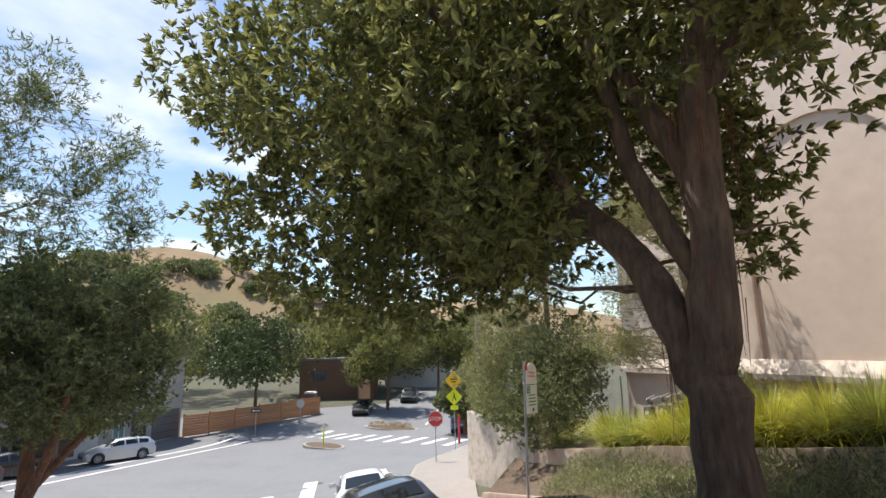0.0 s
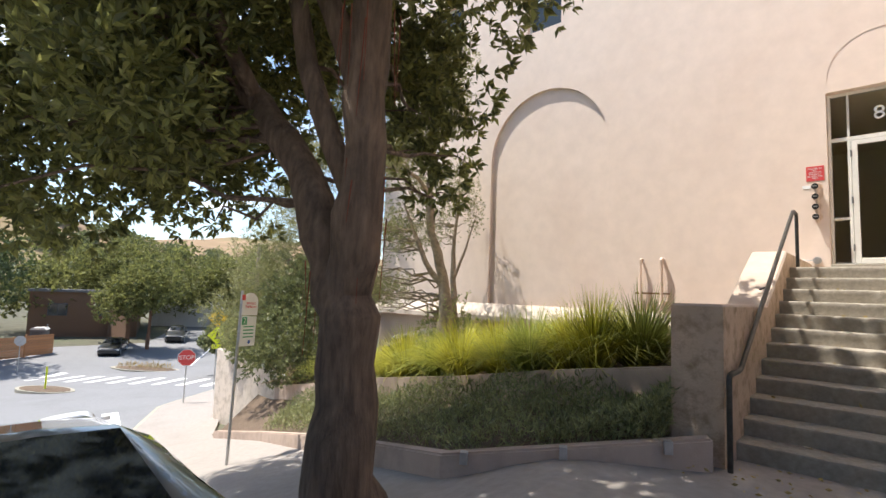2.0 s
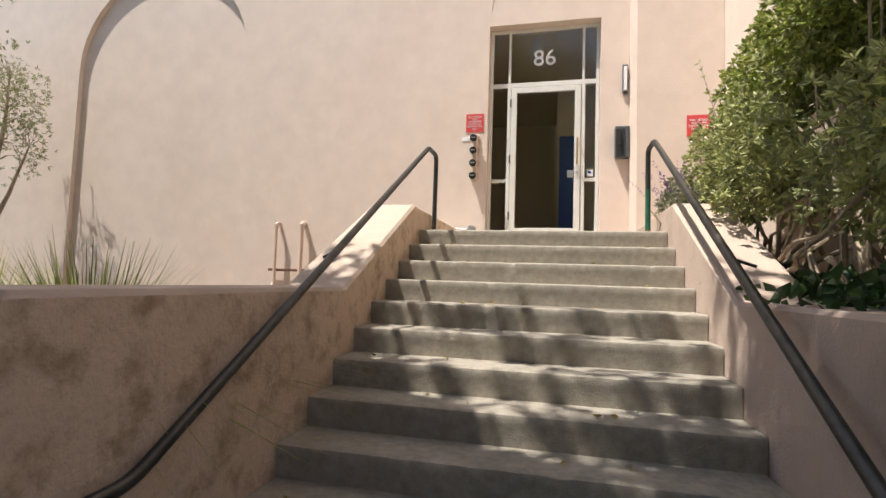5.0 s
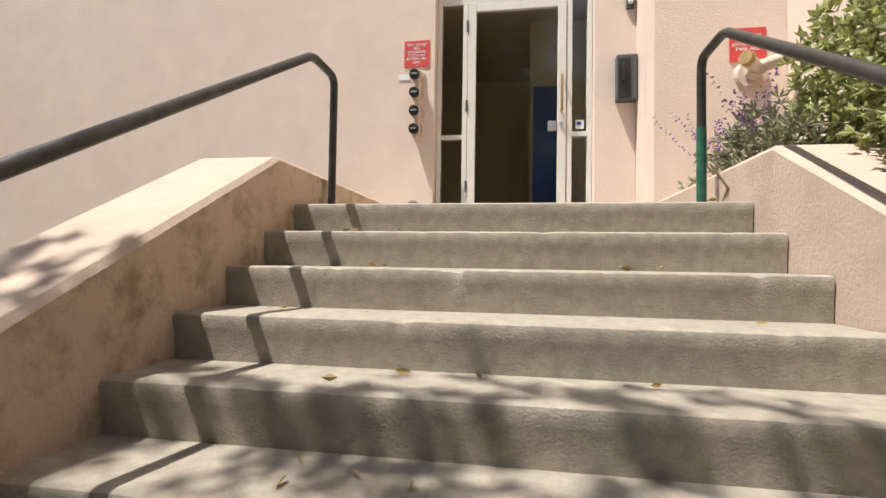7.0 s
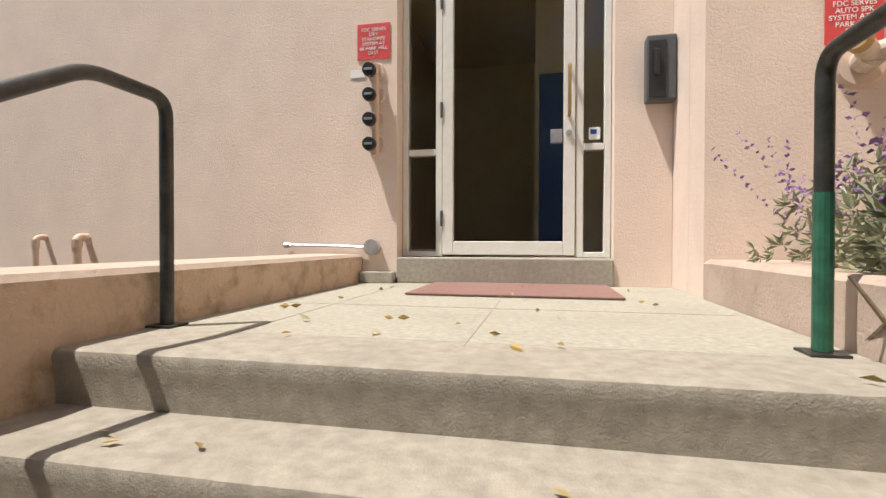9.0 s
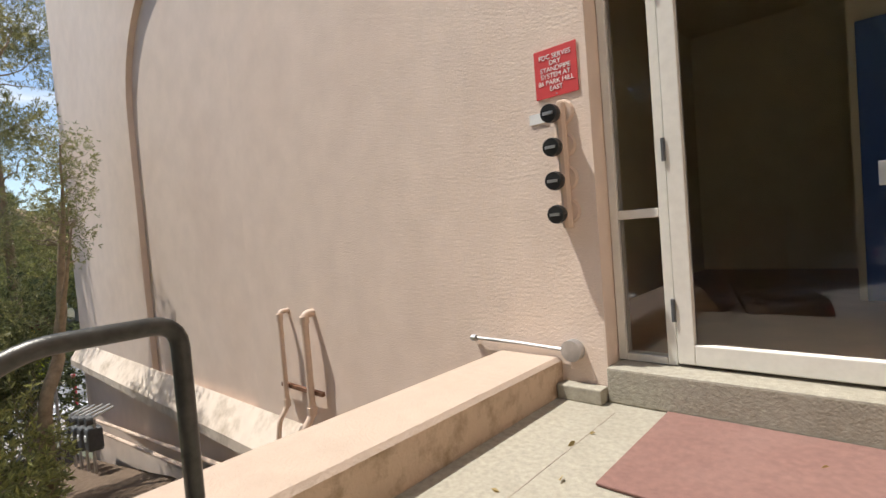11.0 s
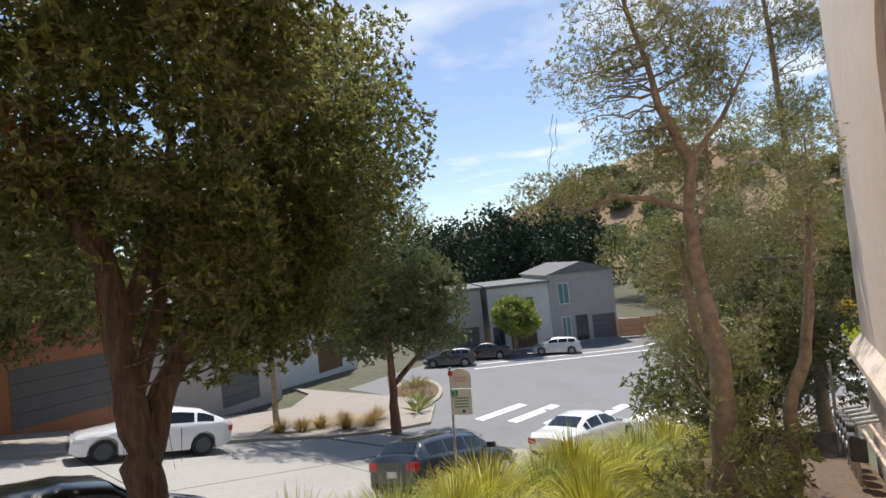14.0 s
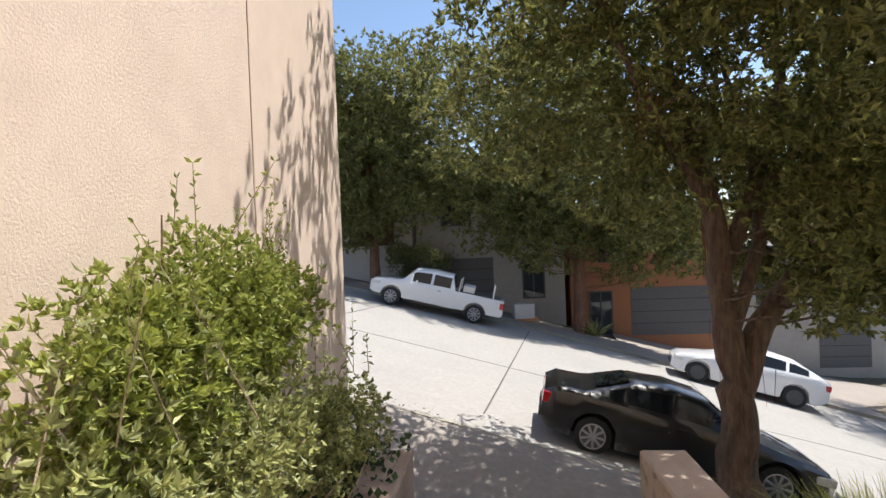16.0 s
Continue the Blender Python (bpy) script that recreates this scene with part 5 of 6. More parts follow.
            tube(bm, rounded([(xr, -0.86, 1.2), (xr, -0.86, 1.72), (xr, 0.86, 1.72), (xr, 0.86, 1.2)], 0.05), 0.03, 8)
            part("rack", bm, WHITEP, t)
        part("bed_box", boxes(((x0 - 0.75, -0.7, 1.222), (x0 - 0.25, 0.7, 1.5)), bev=0.02), WHITEP, t)
    return t


def hd(x):
    """Way of the near kerb, downhill."""
    return math.atan2(0.13, -1)


car("parked_car", "sedan", 4.9, (-2.05, -10.88), hd(0), paint("dark_grey_paint", (0.022, 0.021, 0.021)), "dark grey four-door sedan parked downhill beside the tree")
car("parked_car", "hatch", 4.25, (-10.05, -9.05), hd(0), paint("navy_grey_paint", (0.028, 0.034, 0.045)), "dark blue-grey hatchback parked at the kerb")
car("parked_car", "sedan", 4.85, (-16.9, -7.6), math.atan2(0.22, -1), paint("white_paint", (0.72, 0.72, 0.72), 0.0), "white four-door sedan parked by the crossing")
car("parked_car", "suv", 5.0, (-8.0, -20.7), math.atan2(-0.3, 1), paint("white_suv_paint", (0.74, 0.74, 0.75), 0.0), "white electric crossover parked facing uphill", 0.37, DARKGREY)
car("pickup_truck", "pickup", 5.9, (3.75, -23.3), 0.0, paint("white_truck_paint", (0.75, 0.75, 0.74), 0.0), "white crew-cab pickup with a ladder rack", 0.40, bed=True)
car("parked_car", "hatch", 4.4, (7.1, -11.3), hd(0), paint("bright_blue_paint", (0.02, 0.13, 0.42)), "bright blue car parked behind the wing wall")
car("parked_car", "hatch", 4.3, (-41.6, -18.2), math.atan2(-0.92, 0.4), paint("silver_paint", (0.5, 0.52, 0.54), 0.6), "silver hatchback before the far houses")
car("parked_car", "sedan", 4.6, (-55.2, 2.8), math.atan2(-0.45, 1), paint("black_paint", (0.012, 0.012, 0.014)), "black sedan on the far street")
car("parked_car", "suv", 4.6, (-60.9, 10.4), math.atan2(-0.45, 1), paint("black_suv_paint", (0.014, 0.014, 0.015)), "black car further up the far street")
car("parked_car", "suv", 4.5, (-38.8, 7.0), math.atan2(0.5, -1), paint("mid_blue_paint", (0.05, 0.15, 0.32)), "blue car at the corner pavement")
car("parked_car", "hatch", 4.3, (-33.5, -24.4), math.atan2(-0.9, 0.5), paint("charcoal_paint", (0.05, 0.05, 0.055)), "dark grey car parked by the far houses")
car("parked_car", "sedan", 4.5, (-37.6, -23.4), math.atan2(-0.9, 0.5), paint("near_black_paint", (0.012, 0.012, 0.013)), "black car parked by the far houses")

# ---- street markings ----
def bar(a, b, w, lift=0.008, m=PAINTW, name="crossing_bar"):
    """A painted bar on the road from a to b."""
    a, b = Vector((*a, 0)), Vector((*b, 0))
    d = (b - a).normalized()
    n = Vector((-d.y, d.x, 0)) * w / 2
    bm = bmesh.new()
    rows = []
    for i in range(9):
        p = a.lerp(b, i / 8)
        rows.append([bm.verts.new((q.x, q.y, gz(q.x, q.y) + h)) for q, h in ((p - n, lift), (p + n, lift), (p + n, -0.05), (p - n, -0.05))])
    for r, s in zip(rows, rows[1:]):
        for k in range(4):
            bm.faces.new((r[k], r[(k + 1) % 4], s[(k + 1) % 4], s[k]))
    bm.faces.new(rows[0])
    bm.faces.new(rows[-1])
    bmesh.ops.recalc_face_normals(bm, faces=bm.faces)
    ob = mesh_ob(name, bm, m)
    return ob


near = tagged(new("crossing_near"), "white painted crossing bars on the asphalt", "crossing", "", "structure")
far = tagged(new("crossing_far"), "white painted crossing bars beyond the junction", "crossing", "", "structure")
for i in range(6):
    y = -14.2 + 1.75 * i
    bar((-20.3 - 0.16 * i, y), (-23.6 - 0.30 * i, y + 0.9), 0.6).parent = near
for i in range(9):
    x, y = -45.5 + 1.75 * i, -4.8 + 0.85 * i
    bar((x, y), (x - 2.0, y + 2.6), 0.55).parent = far
for i, (a, b) in enumerate([((-32.5, -21.5), (-46.4, -9.3)), ((-34.0, -23.0), (-48.5, -10.2))]):
    tagged(bar(a, b, 0.28, 0.008, PAINTW, "stop_line"), "long white line across the side street", "road marking", "", "structure")
tagged(bar((-46, 6.5), (-62, 16.5), 0.15, 0.008, PAINTW, "lane_line"), "white lane line on the far street", "road marking", "", "structure")
# joints in the concrete street
JOINT = mat("dark_joint", (0.09, 0.085, 0.08), 0.95, 20, 0.2)
for i, x in enumerate(np.arange(-12, 12, 6.0)):
    tagged(bar((x + 1.5, -9.9), (x - 0.5, -23.8), 0.035, 0.006, JOINT, "road_joint"), "dark joint across the concrete street", "joint", "", "structure")
tagged(bar((14, -16.6), (-15, -14.4), 0.03, 0.005, JOINT, "road_joint"), "dark joint along the street", "joint", "", "structure")


def island(x, y, rx, ry, rot, label, plants):
    t = thing("traffic_island", label, "traffic island", (x, y, gz(x, y)), rot)
    for nm, m, k, h in (("kerb_ring", LANDING, 1.0, 0.16), ("bed", SOIL, 0.86, 0.18)):
        bm = bmesh.new()
        prism(bm, [(rx * k * math.cos(q), ry * k * math.sin(q)) for q in np.linspace(0, 2 * math.pi, 20, endpoint=False)], "z", -0.5, h)
        part(nm, bm, m, t)
    if plants:
        rng = np.random.default_rng(int(abs(x * 10)))
        n = 400
        P = np.stack([rng.uniform(-rx, rx, n) * 0.7, rng.uniform(-ry, ry, n) * 0.6, 0.18 + 0.3 * rng.uniform(0, 1, n)], 1)
        leaf_mesh("dry_grass", P, rng.normal(size=(n, 3)) * 0.5 + np.array([0, 0, 1]), np.full(n, 0.35), LEAF_T, t, 0.1, seed=5)
    return t


island(-37.2, -5.0, 2.0, 0.9, 30, "small kerbed traffic island with a marker post", False)
island(-46.0, 3.0, 3.2, 1.1, 34, "planted traffic island with dry grass", True)
island(-24.2, -21.0, 3.4, 1.7, 38, "planted corner island with agaves and dry grass", True)


def agave(loc, r, seed):
    rng = np.random.default_rng(seed)
    n = 26
    an = rng.uniform(0, 2 * math.pi, n)
    el = rng.uniform(0.3, 1.3, n)
    d = np.stack([np.cos(an) * np.cos(el), np.sin(an) * np.cos(el), np.sin(el)], 1)
    ob = leaf_mesh("agave", np.zeros((n, 3)), d, np.full(n, r), LEAF_S, None, 0.16, 0.15, seed)
    ob.matrix_basis = pose(*loc)
    return tagged(ob, "spiky green agave in the kerbside bed", "agave", "agaves")


for i, (x, y) in enumerate([(-25.1, -21.6), (-20.2, -17.9), (-21.5, -18.6), (-3.9, -26.2)]):
    agave((x, y, gz(x, y) + 0.14), 0.9 if i else 0.8, 90 + i)
for i, (x, y) in enumerate([(-15.2, -21.2), (-16.2, -21.0), (-17.4, -20.6), (-14.4, -21.8), (-16.6, -19.6), (-17.6, -18.9), (-18.6, -19.4)]):
    tussock((x, y, gz(x, y) + 0.1), 0.7, 0.9, 260, LEAF_T, 95 + i, "dry_grass", "tan dry grass clump in the corner bed", 0.02)

# ---- signs and posts ----
def post(parent, h, r=0.03, m=STEEL):
    part("post", tube(bmesh.new(), [(0, 0, -0.1), (0, 0, h)], r, 10), m, parent)


def plate(parent, outline, z, m, name="plate", y=-0.04, t=0.006):
    bm = bmesh.new()
    prism(bm, [(a, b + z) for a, b in outline], "y", y, y + t)
    return part(name, bm, m, parent)


def rect(w, h):
    return [(-w / 2, -h / 2), (w / 2, -h / 2), (w / 2, h / 2), (-w / 2, h / 2)]


def ngon(r, k, ph=0.0):
    return [(r * math.cos(2 * math.pi * i / k + ph), r * math.sin(2 * math.pi * i / k + ph)) for i in range(k)]


def bars(parent, w, z, rows, m, y=-0.0445, h=0.03, gap=0.06):
    for i in range(rows):
        ww = w * (0.9 if i % 2 == 0 else 0.6)
        plate(parent, rect(ww, h), z - i * gap, m, "text_bar", y, 0.003)


# stop sign
x, y = -24.0, -1.9
t = thing("stop_sign", "red octagonal stop sign on a steel post", "road sign", (x, y, gz(x, y) + 0.1), 66)
post(t, 2.5)
plate(t, ngon(0.41, 8, math.pi / 8), 2.12, WHITES, "border", -0.04)
plate(t, ngon(0.385, 8, math.pi / 8), 2.12, REDS, "plate", -0.046)
letters("STOP", 0.27, WHITES, t, pose(0, -0.0475, 2.12, 90, 0, 0))
# speed hump and pedestrian signs
x, y = -28.6, 1.4
t = thing("warning_sign", "yellow diamond sign above a lime walker sign", "road sign", (x, y, gz(x, y) + 0.1), 62)
post(t, 4.6)
plate(t, ngon(0.58, 4), 4.1, YELLOWS, "diamond_plate")
bars(t, 0.5, 4.17, 2, BLACKP, h=0.07, gap=0.15)
plate(t, ngon(0.53, 4), 3.1, LIMES, "walker_plate")
for o in ([(-0.03, 0.19), (0.03, 0.19), (0.03, 0.25), (-0.03, 0.25)], [(-0.05, -0.02), (0.05, -0.02), (0.04, 0.17), (-0.04, 0.17)], [(-0.05, -0.02), (0.0, -0.02), (-0.10, -0.24), (-0.15, -0.24)], [(0.0, -0.02), (0.05, -0.02), (0.14, -0.24), (0.09, -0.24)]):
    plate(t, o, 3.1, BLACKP, "symbol", -0.0445, 0.003)
plate(t, rect(0.5, 0.26), 2.45, LIMES, "arrow_plate")
# parking sign at the kerb
x, y = -7.6, -7.2
t = thing("parking_sign", "leaning steel post with white parking signs", "parking sign", (x, y, gz(x, y) + 0.12), 118)
t.matrix_basis = t.matrix_basis @ pose(0, 0, 0, 0, 2.0, 0)
post(t, 2.95, 0.025)
plate(t, [(-0.02, -0.2), (0.42, -0.2), (0.42, 0.03)] + [(0.2 + 0.22 * math.cos(q), 0.03 + 0.17 * math.sin(q)) for q in np.linspace(0.1, math.pi, 10)] + [(-0.02, 0.03)], 2.72, WHITES)
plate(t, rect(0.09, 0.1), 2.83, REDS, "no_parking_mark", -0.0445, 0.003)
letters("PARKING\nTHURSDAY", 0.062, REDS, t, pose(0.21, -0.0415, 2.70, 90, 0, 0))
plate(t, [(a + 0.2, b) for a, b in rect(0.42, 0.52)], 2.24, WHITES)
plate(t, [(a + 0.07, b) for a, b in rect(0.13, 0.13)], 2.42, GREENS, "green_panel", -0.0445, 0.003)
letters("2", 0.13, WHITES, t, pose(0.07, -0.046, 2.42, 90, 0, 0))
for i in range(4):
    plate(t, [(a + 0.2, b) for a, b in rect(0.28, 0.02)], 2.32 - 0.06 * i, GREENS, "text_bar", -0.0445, 0.003)
plate(t, [(a + 0.24, b) for a, b in ngon(0.035, 12)], 2.05, BLUEP, "letter_disc", -0.0445, 0.003)
for x, y, hgt, lab in ((-48.3, -5.0, 2.8, "grey octagon sign back on a steel post"), (-47.5, -8.9, 2.4, "one-way arrow sign on a steel post")):
    t = thing("road_sign", lab, "road sign", (x, y, gz(x, y)), 60)
    post(t, hgt)
    if "octagon" in lab:
        plate(t, ngon(0.4, 8, math.pi / 8), hgt - 0.3, STEEL)
    else:
        plate(t, rect(0.9, 0.3), hgt - 0.15, BLACKP)
        plate(t, [(-0.4, 0), (-0.2, 0.1), (-0.2, 0.04), (0.38, 0.04), (0.38, -0.04), (-0.2, -0.04), (-0.2, -0.1)], hgt - 0.15, WHITES, "arrow", -0.0445, 0.003)
t = thing("marker_post", "yellow marker post on the traffic island", "marker post", (-37.2, -5.0, gz(-37.2, -5) + 0.18), 60)
post(t, 1.3, 0.05, LIMES)
t = thing("hydrant_post", "slim red post at the corner", "post", (-31.7, 3.2, gz(-31.7, 3.2)), 60)
post(t, 1.9, 0.09, REDS)
t = thing("utility_pole", "grey wooden utility pole on the corner", "pole", (-40.0, 9.3, gz(-40, 9.3)), 0)
post(t, 10.5, 0.16, BARK_O)

# ---- far houses ----
HGREY = mat("grey_render", (0.40, 0.375, 0.345), 0.9, 3, 0.06, 0.004, 30, stain=0.2)
HWHITE = mat("pale_render", (0.62, 0.60, 0.57), 0.9, 3, 0.05, 0.004, 30, stain=0.2)
HWOOD = mat("brown_wood_siding", (0.17, 0.095, 0.055), 0.8, 12, 0.25, 0.004, 40)
FENCEW = mat("orange_cedar", (0.50, 0.23, 0.10), 0.75, 14, 0.2, 0.003, 40, piece=0.15)
ROOFM = mat("grey_shingle", (0.17, 0.165, 0.16), 0.9, 8, 0.2, 0.01, 30)
BRICK = mat("orange_brick", (0.38, 0.17, 0.09), 0.9, 16, 0.2, 0.006, 40)
GARAGE = mat("grey_garage_paint", (0.12, 0.12, 0.125), 0.6, 8, 0.08, 0.002, 40)
TEALW = glassmat("teal_window_glass", (0.10, 0.22, 0.22), 0.05)


def house(loc, rz, w, d, h, wall_m, roof, label, openings, name="house"):
    """A house whose front faces -y in its own frame. openings: (x, z, width, height, kind)."""
    t = thing(name, label, "house", (loc[0], loc[1], gz(loc[0], loc[1]) - 0.6), rz)
    part("wall", boxes(((-w / 2, 0, -1.5), (w / 2, d, h))), wall_m, t)
    if roof == "gable":
        bm = bmesh.new()
        prism(bm, [(-w / 2 - 0.3, h + 0.01), (w / 2 + 0.3, h + 0.01), (0, h + w * 0.16)], "y", -0.3, d + 0.3)
        part("roof", bm, ROOFM, t)
    else:
        part("roof", boxes(((-w / 2 - 0.2, -0.25, h + 0.003), (w / 2 + 0.2, d + 0.2, h + 0.28)), bev=0.03), ROOFM, t)
    for x, z, ow, oh, kind in openings:
        if kind == "garage":
            g = part("garage_door", boxes(((x - ow / 2, -0.03, z), (x + ow / 2, 0.05, z + oh))), HWOOD if wall_m is HWHITE else GARAGE, t)
            for i in range(1, 4):
                part("panel_joint", boxes(((x - ow / 2 + 0.05, -0.038, z + oh * i / 4 - 0.015), (x + ow / 2 - 0.05, -0.031, z + oh * i / 4 + 0.015))), BLACKP, g)
        else:
            wdw = part("window", boxes(((x - ow / 2, -0.02, z), (x + ow / 2, 0.03, z + oh))), TEALW if kind == "teal" else WIN, t)
            f = 0.07
            part("frame", boxes(((x - ow / 2 - f, -0.06, z - f), (x - ow / 2, 0.04, z + oh + f)), ((x + ow / 2, -0.06, z - f), (x + ow / 2 + f, 0.04, z + oh + f)), ((x - ow / 2 + 0.001, -0.06, z - f), (x + ow / 2 - 0.001, 0.04, z)), ((x - ow / 2 + 0.001, -0.06, z + oh), (x + ow / 2 - 0.001, 0.04, z + oh + f)), ((x - 0.03, -0.055, z + 0.001), (x + 0.03, -0.021, z + oh - 0.001))), WHITEP if kind != "dark" else DARKGREY, wdw)
    return t


house((-44.2, -22.6), 128, 6.2, 10, 6.9, HWHITE, "flat", "pale two-storey house with a brown garage door", [(0.2, 0.75, 2.6, 2.3, "garage"), (0.2, 3.9, 2.4, 1.7, "dark"), (-2.3, 0.8, 1.0, 2.2, "dark")])
house((-48.6, -17.6), 128, 6.8, 11, 7.6, HGREY, "gable", "grey gabled house with tall teal windows", [(-1.9, 4.6, 1.0, 2.0, "teal"), (-1.9, 1.2, 0.8, 2.0, "teal"), (-0.3, 0.8, 1.1, 2.4, "dark"), (2.0, 0.75, 2.4, 2.4, "garage")])
house((-40.0, -28.2), 128, 6.5, 10, 6.6, HGREY, "flat", "grey flat-roofed house beside the pale house", [(-1.5, 4.0, 1.6, 1.4, "dark"), (1.5, 0.7, 2.5, 2.3, "garage")])
house((-66, 2.5), 72, 10, 10, 5.5, HWOOD, "flat", "brown wooden house on the far street", [(-2.5, 3.0, 1.6, 1.2, "dark"), (2.0, 3.0, 1.6, 1.2, "dark")])
house((-72, 16), 66, 10, 10, 7, HWHITE, "flat", "pale house further up the far street", [(-2.5, 4.0, 1.6, 1.4, "dark"), (2.0, 4.0, 1.6, 1.4, "dark")])
# houses across the street
house((10.0, -28.6), 180, 9.0, 9, 10, HWHITE, "flat", "tall pale apartment house across the street", [(-2.2, 2.2, 2.6, 2.6, "garage"), (2.2, 2.2, 2.6, 2.6, "garage"), (-2.2, 6.8, 1.5, 1.6, "dark"), (2.2, 6.8, 1.5, 1.6, "dark")])
house((1.2, -28.9), 180, 8.2, 9, 8.5, HGREY, "flat", "grey stucco house with a wide dark garage door", [(-1.6, 1.0, 3.6, 2.5, "garage"), (2.4, 1.2, 1.1, 2.3, "dark"), (-1.8, 5.4, 1.6, 1.6, "dark"), (2.0, 5.4, 1.6, 1.6, "dark")])
house((-7.4, -28.9), 180, 8.4, 9, 8.0, BRICK, "flat", "orange brick house with a dark garage", [(1.2, 1.1, 4.4, 2.6, "garage"), (-2.6, 1.2, 1.1, 2.3, "dark"), (-1.8, 5.2, 1.6, 1.6, "dark"), (2.0, 5.2, 1.6, 1.6, "dark")])
house((-16.4, -29.8), 180, 8.8, 9, 7.5, HGREY, "flat", "grey house by the corner", [(1.4, 1.0, 2.6, 2.4, "garage"), (-2.2, 4.6, 1.6, 1.6, "dark"), (2.0, 4.6, 1.6, 1.6, "dark")])
house((-26.5, -32.5), 180, 9, 9, 7.5, HWHITE, "flat", "pale corner house behind the trees", [(1.4, 1.0, 2.6, 2.4, "garage"), (-2.2, 4.6, 1.6, 1.6, "dark")])
house((20, -28.6), 180, 9, 9, 9.5, HGREY, "flat", "grey house up the hill", [(1.4, 2.5, 2.6, 2.4, "garage"), (-2.2, 6.6, 1.6, 1.6, "dark")])
# hedge across the street, planter wall and palm by the garage
shrub("hedge", (6.2, -27.4, gz(6.2, -27.4)), [((6.0, -27.5, 1.0), (0.75, 0.7, 1.3)), ((4.4, -27.6, 1.1), (1.7, 0.6, 0.9)), ((5.2, -27.5, 0.2), (1.2, 0.6, 0.7))], 2600, 0.12, LEAF_M, "clipped green hedge before the garage", 101, 8, 6, 0.45, 0, category="hedge")
pallet = thing("wood_pallet", "stack of pale wooden boards on the far pavement", "pallet", (-0.4, -26.3, gz(-0.4, -26.3) + 0.13), 8)
for i in range(3):
    part("board", boxes(((-0.7, -0.4 + 0.3 * i, 0), (0.7, -0.2 + 0.3 * i, 0.12)), bev=0.006), FENCEW, pallet)
part("crate", boxes(((-0.5, -0.35, 0.125), (0.5, 0.4, 0.85)), bev=0.01), HWHITE, pallet)

# portable toilet beside the far fence
pt = thing("portable_toilet", "dark grey plastic portable toilet by the fence", "toilet booth", (-57.2, -2.6, gz(-57.2, -2.6)), 66)
part("cabin", boxes(((-0.58, -0.58, 0.05), (0.58, 0.58, 2.12)), bev=0.04), GARAGE, pt)
part("door", boxes(((-0.42, -0.61, 0.15), (0.42, -0.582, 1.95)), bev=0.01), DARKGREY, pt)
bm = bmesh.new()
prism(bm, [(-0.62, 2.124), (0.62, 2.124), (0.45, 2.30), (-0.45, 2.30)], "y", -0.62, 0.62)
part("roof", bm, HWHITE, pt, "pale translucent roof")
part("vent_pipe", tube(bmesh.new(), [(0.4, 0.4, 2.2), (0.4, 0.4, 2.6)], 0.05, 8), GARAGE, pt)

# cedar fence: separate boards between posts
FENCE = [(-49.8, -14.6), (-50.6, -12.6), (-51.8, -10.4), (-52.9, -8.2), (-54.0, -6.0), (-55.2, -3.8), (-56.4, -1.6)]
for i, (a, b) in enumerate(zip(FENCE, FENCE[1:])):
    za = gz(*a)
    L = math.dist(a, b)
    t = thing("fence_panel", "orange cedar fence panel of horizontal boards", "fence", (a[0], a[1], za), math.degrees(math.atan2(b[1] - a[1], b[0] - a[0])), "cedar fence panels")
    for k in range(8):
        part("board", boxes(((0.07, -0.02, 0.12 + 0.22 * k), (L - 0.07, 0.02, 0.12 + 0.22 * k + 0.205))), FENCEW, t)
    part("post", boxes(((-0.06, -0.06, -0.3), (0.06, 0.06, 1.98))), FENCEW, t)
structure("wall_brown", boxes(((-75, 4.6, -8), (-58.5, 5.0, -3.4))), HWOOD, "brown wooden wall beside the far street", "wall")

# ---- fittings on the building wall ----
def cap_pipe(t, x, z, y0=0.0):
    c = Vector((x, y0, z))
    part("inlet_pipe", tube(bmesh.new(), [c, c + Vector((0, -0.09, -0.01))], 0.042, 14), PIPEP, t, "pink-painted pipe stub")
    bm = bmesh.new()
    tube(bm, [c + Vector((0, -0.075, -0.01)), c + Vector((0, -0.10, -0.012)), c + Vector((0, -0.125, -0.014))], [0.05, 0.054, 0.05], 16)
    cap = part("cap", bm, BLACKP, t, "black inlet cap")
    part("cap_bar", boxes(((x - 0.03, y0 - 0.135, z - 0.022), (x + 0.03, y0 - 0.1255, z - 0.006))), STEEL, cap)
    bm = bmesh.new()
    tube(bm, [c + Vector((0.02, -0.002, 0)), c + Vector((0.02, -0.02, 0))], [0.075, 0.066], 16)
    part("flange", bm, PIPEP, t)


fdc = thing("standpipe_inlets", "four capped standpipe inlets below a red sign", "standpipe", (0, 0, 0))
for i in range(4):
    cap_pipe(fdc, -0.228, 1.633 - 0.187 * i)
part("riser", tube(bmesh.new(), [(-0.205, -0.025, 0.98), (-0.205, -0.025, 1.68)], 0.03, 10), PIPEP, fdc)


def fire_sign(x0, x1, z0, z1, y, text):
    t = thing("fire_sign", "red fire department sign with white lettering", "sign", ((x0 + x1) / 2, y - 0.006, (z0 + z1) / 2), 0, "red fire signs")
    w, h = x1 - x0, z1 - z0
    part("plate", boxes(((-w / 2, -0.003, -h / 2), (w / 2, 0.003, h / 2)), bev=0.001), REDS, t)
    letters(text, 0.038, WHITES, t, pose(0, -0.0045, 0.0, 90, 0, 0))
    for zz in (h / 2 - 0.02 - 0.035, -h / 2 + 0.014):
        part("screw", tube(bmesh.new(), [(0, -0.003, zz), (0, -0.006, zz)], 0.005, 8), STEEL, t)


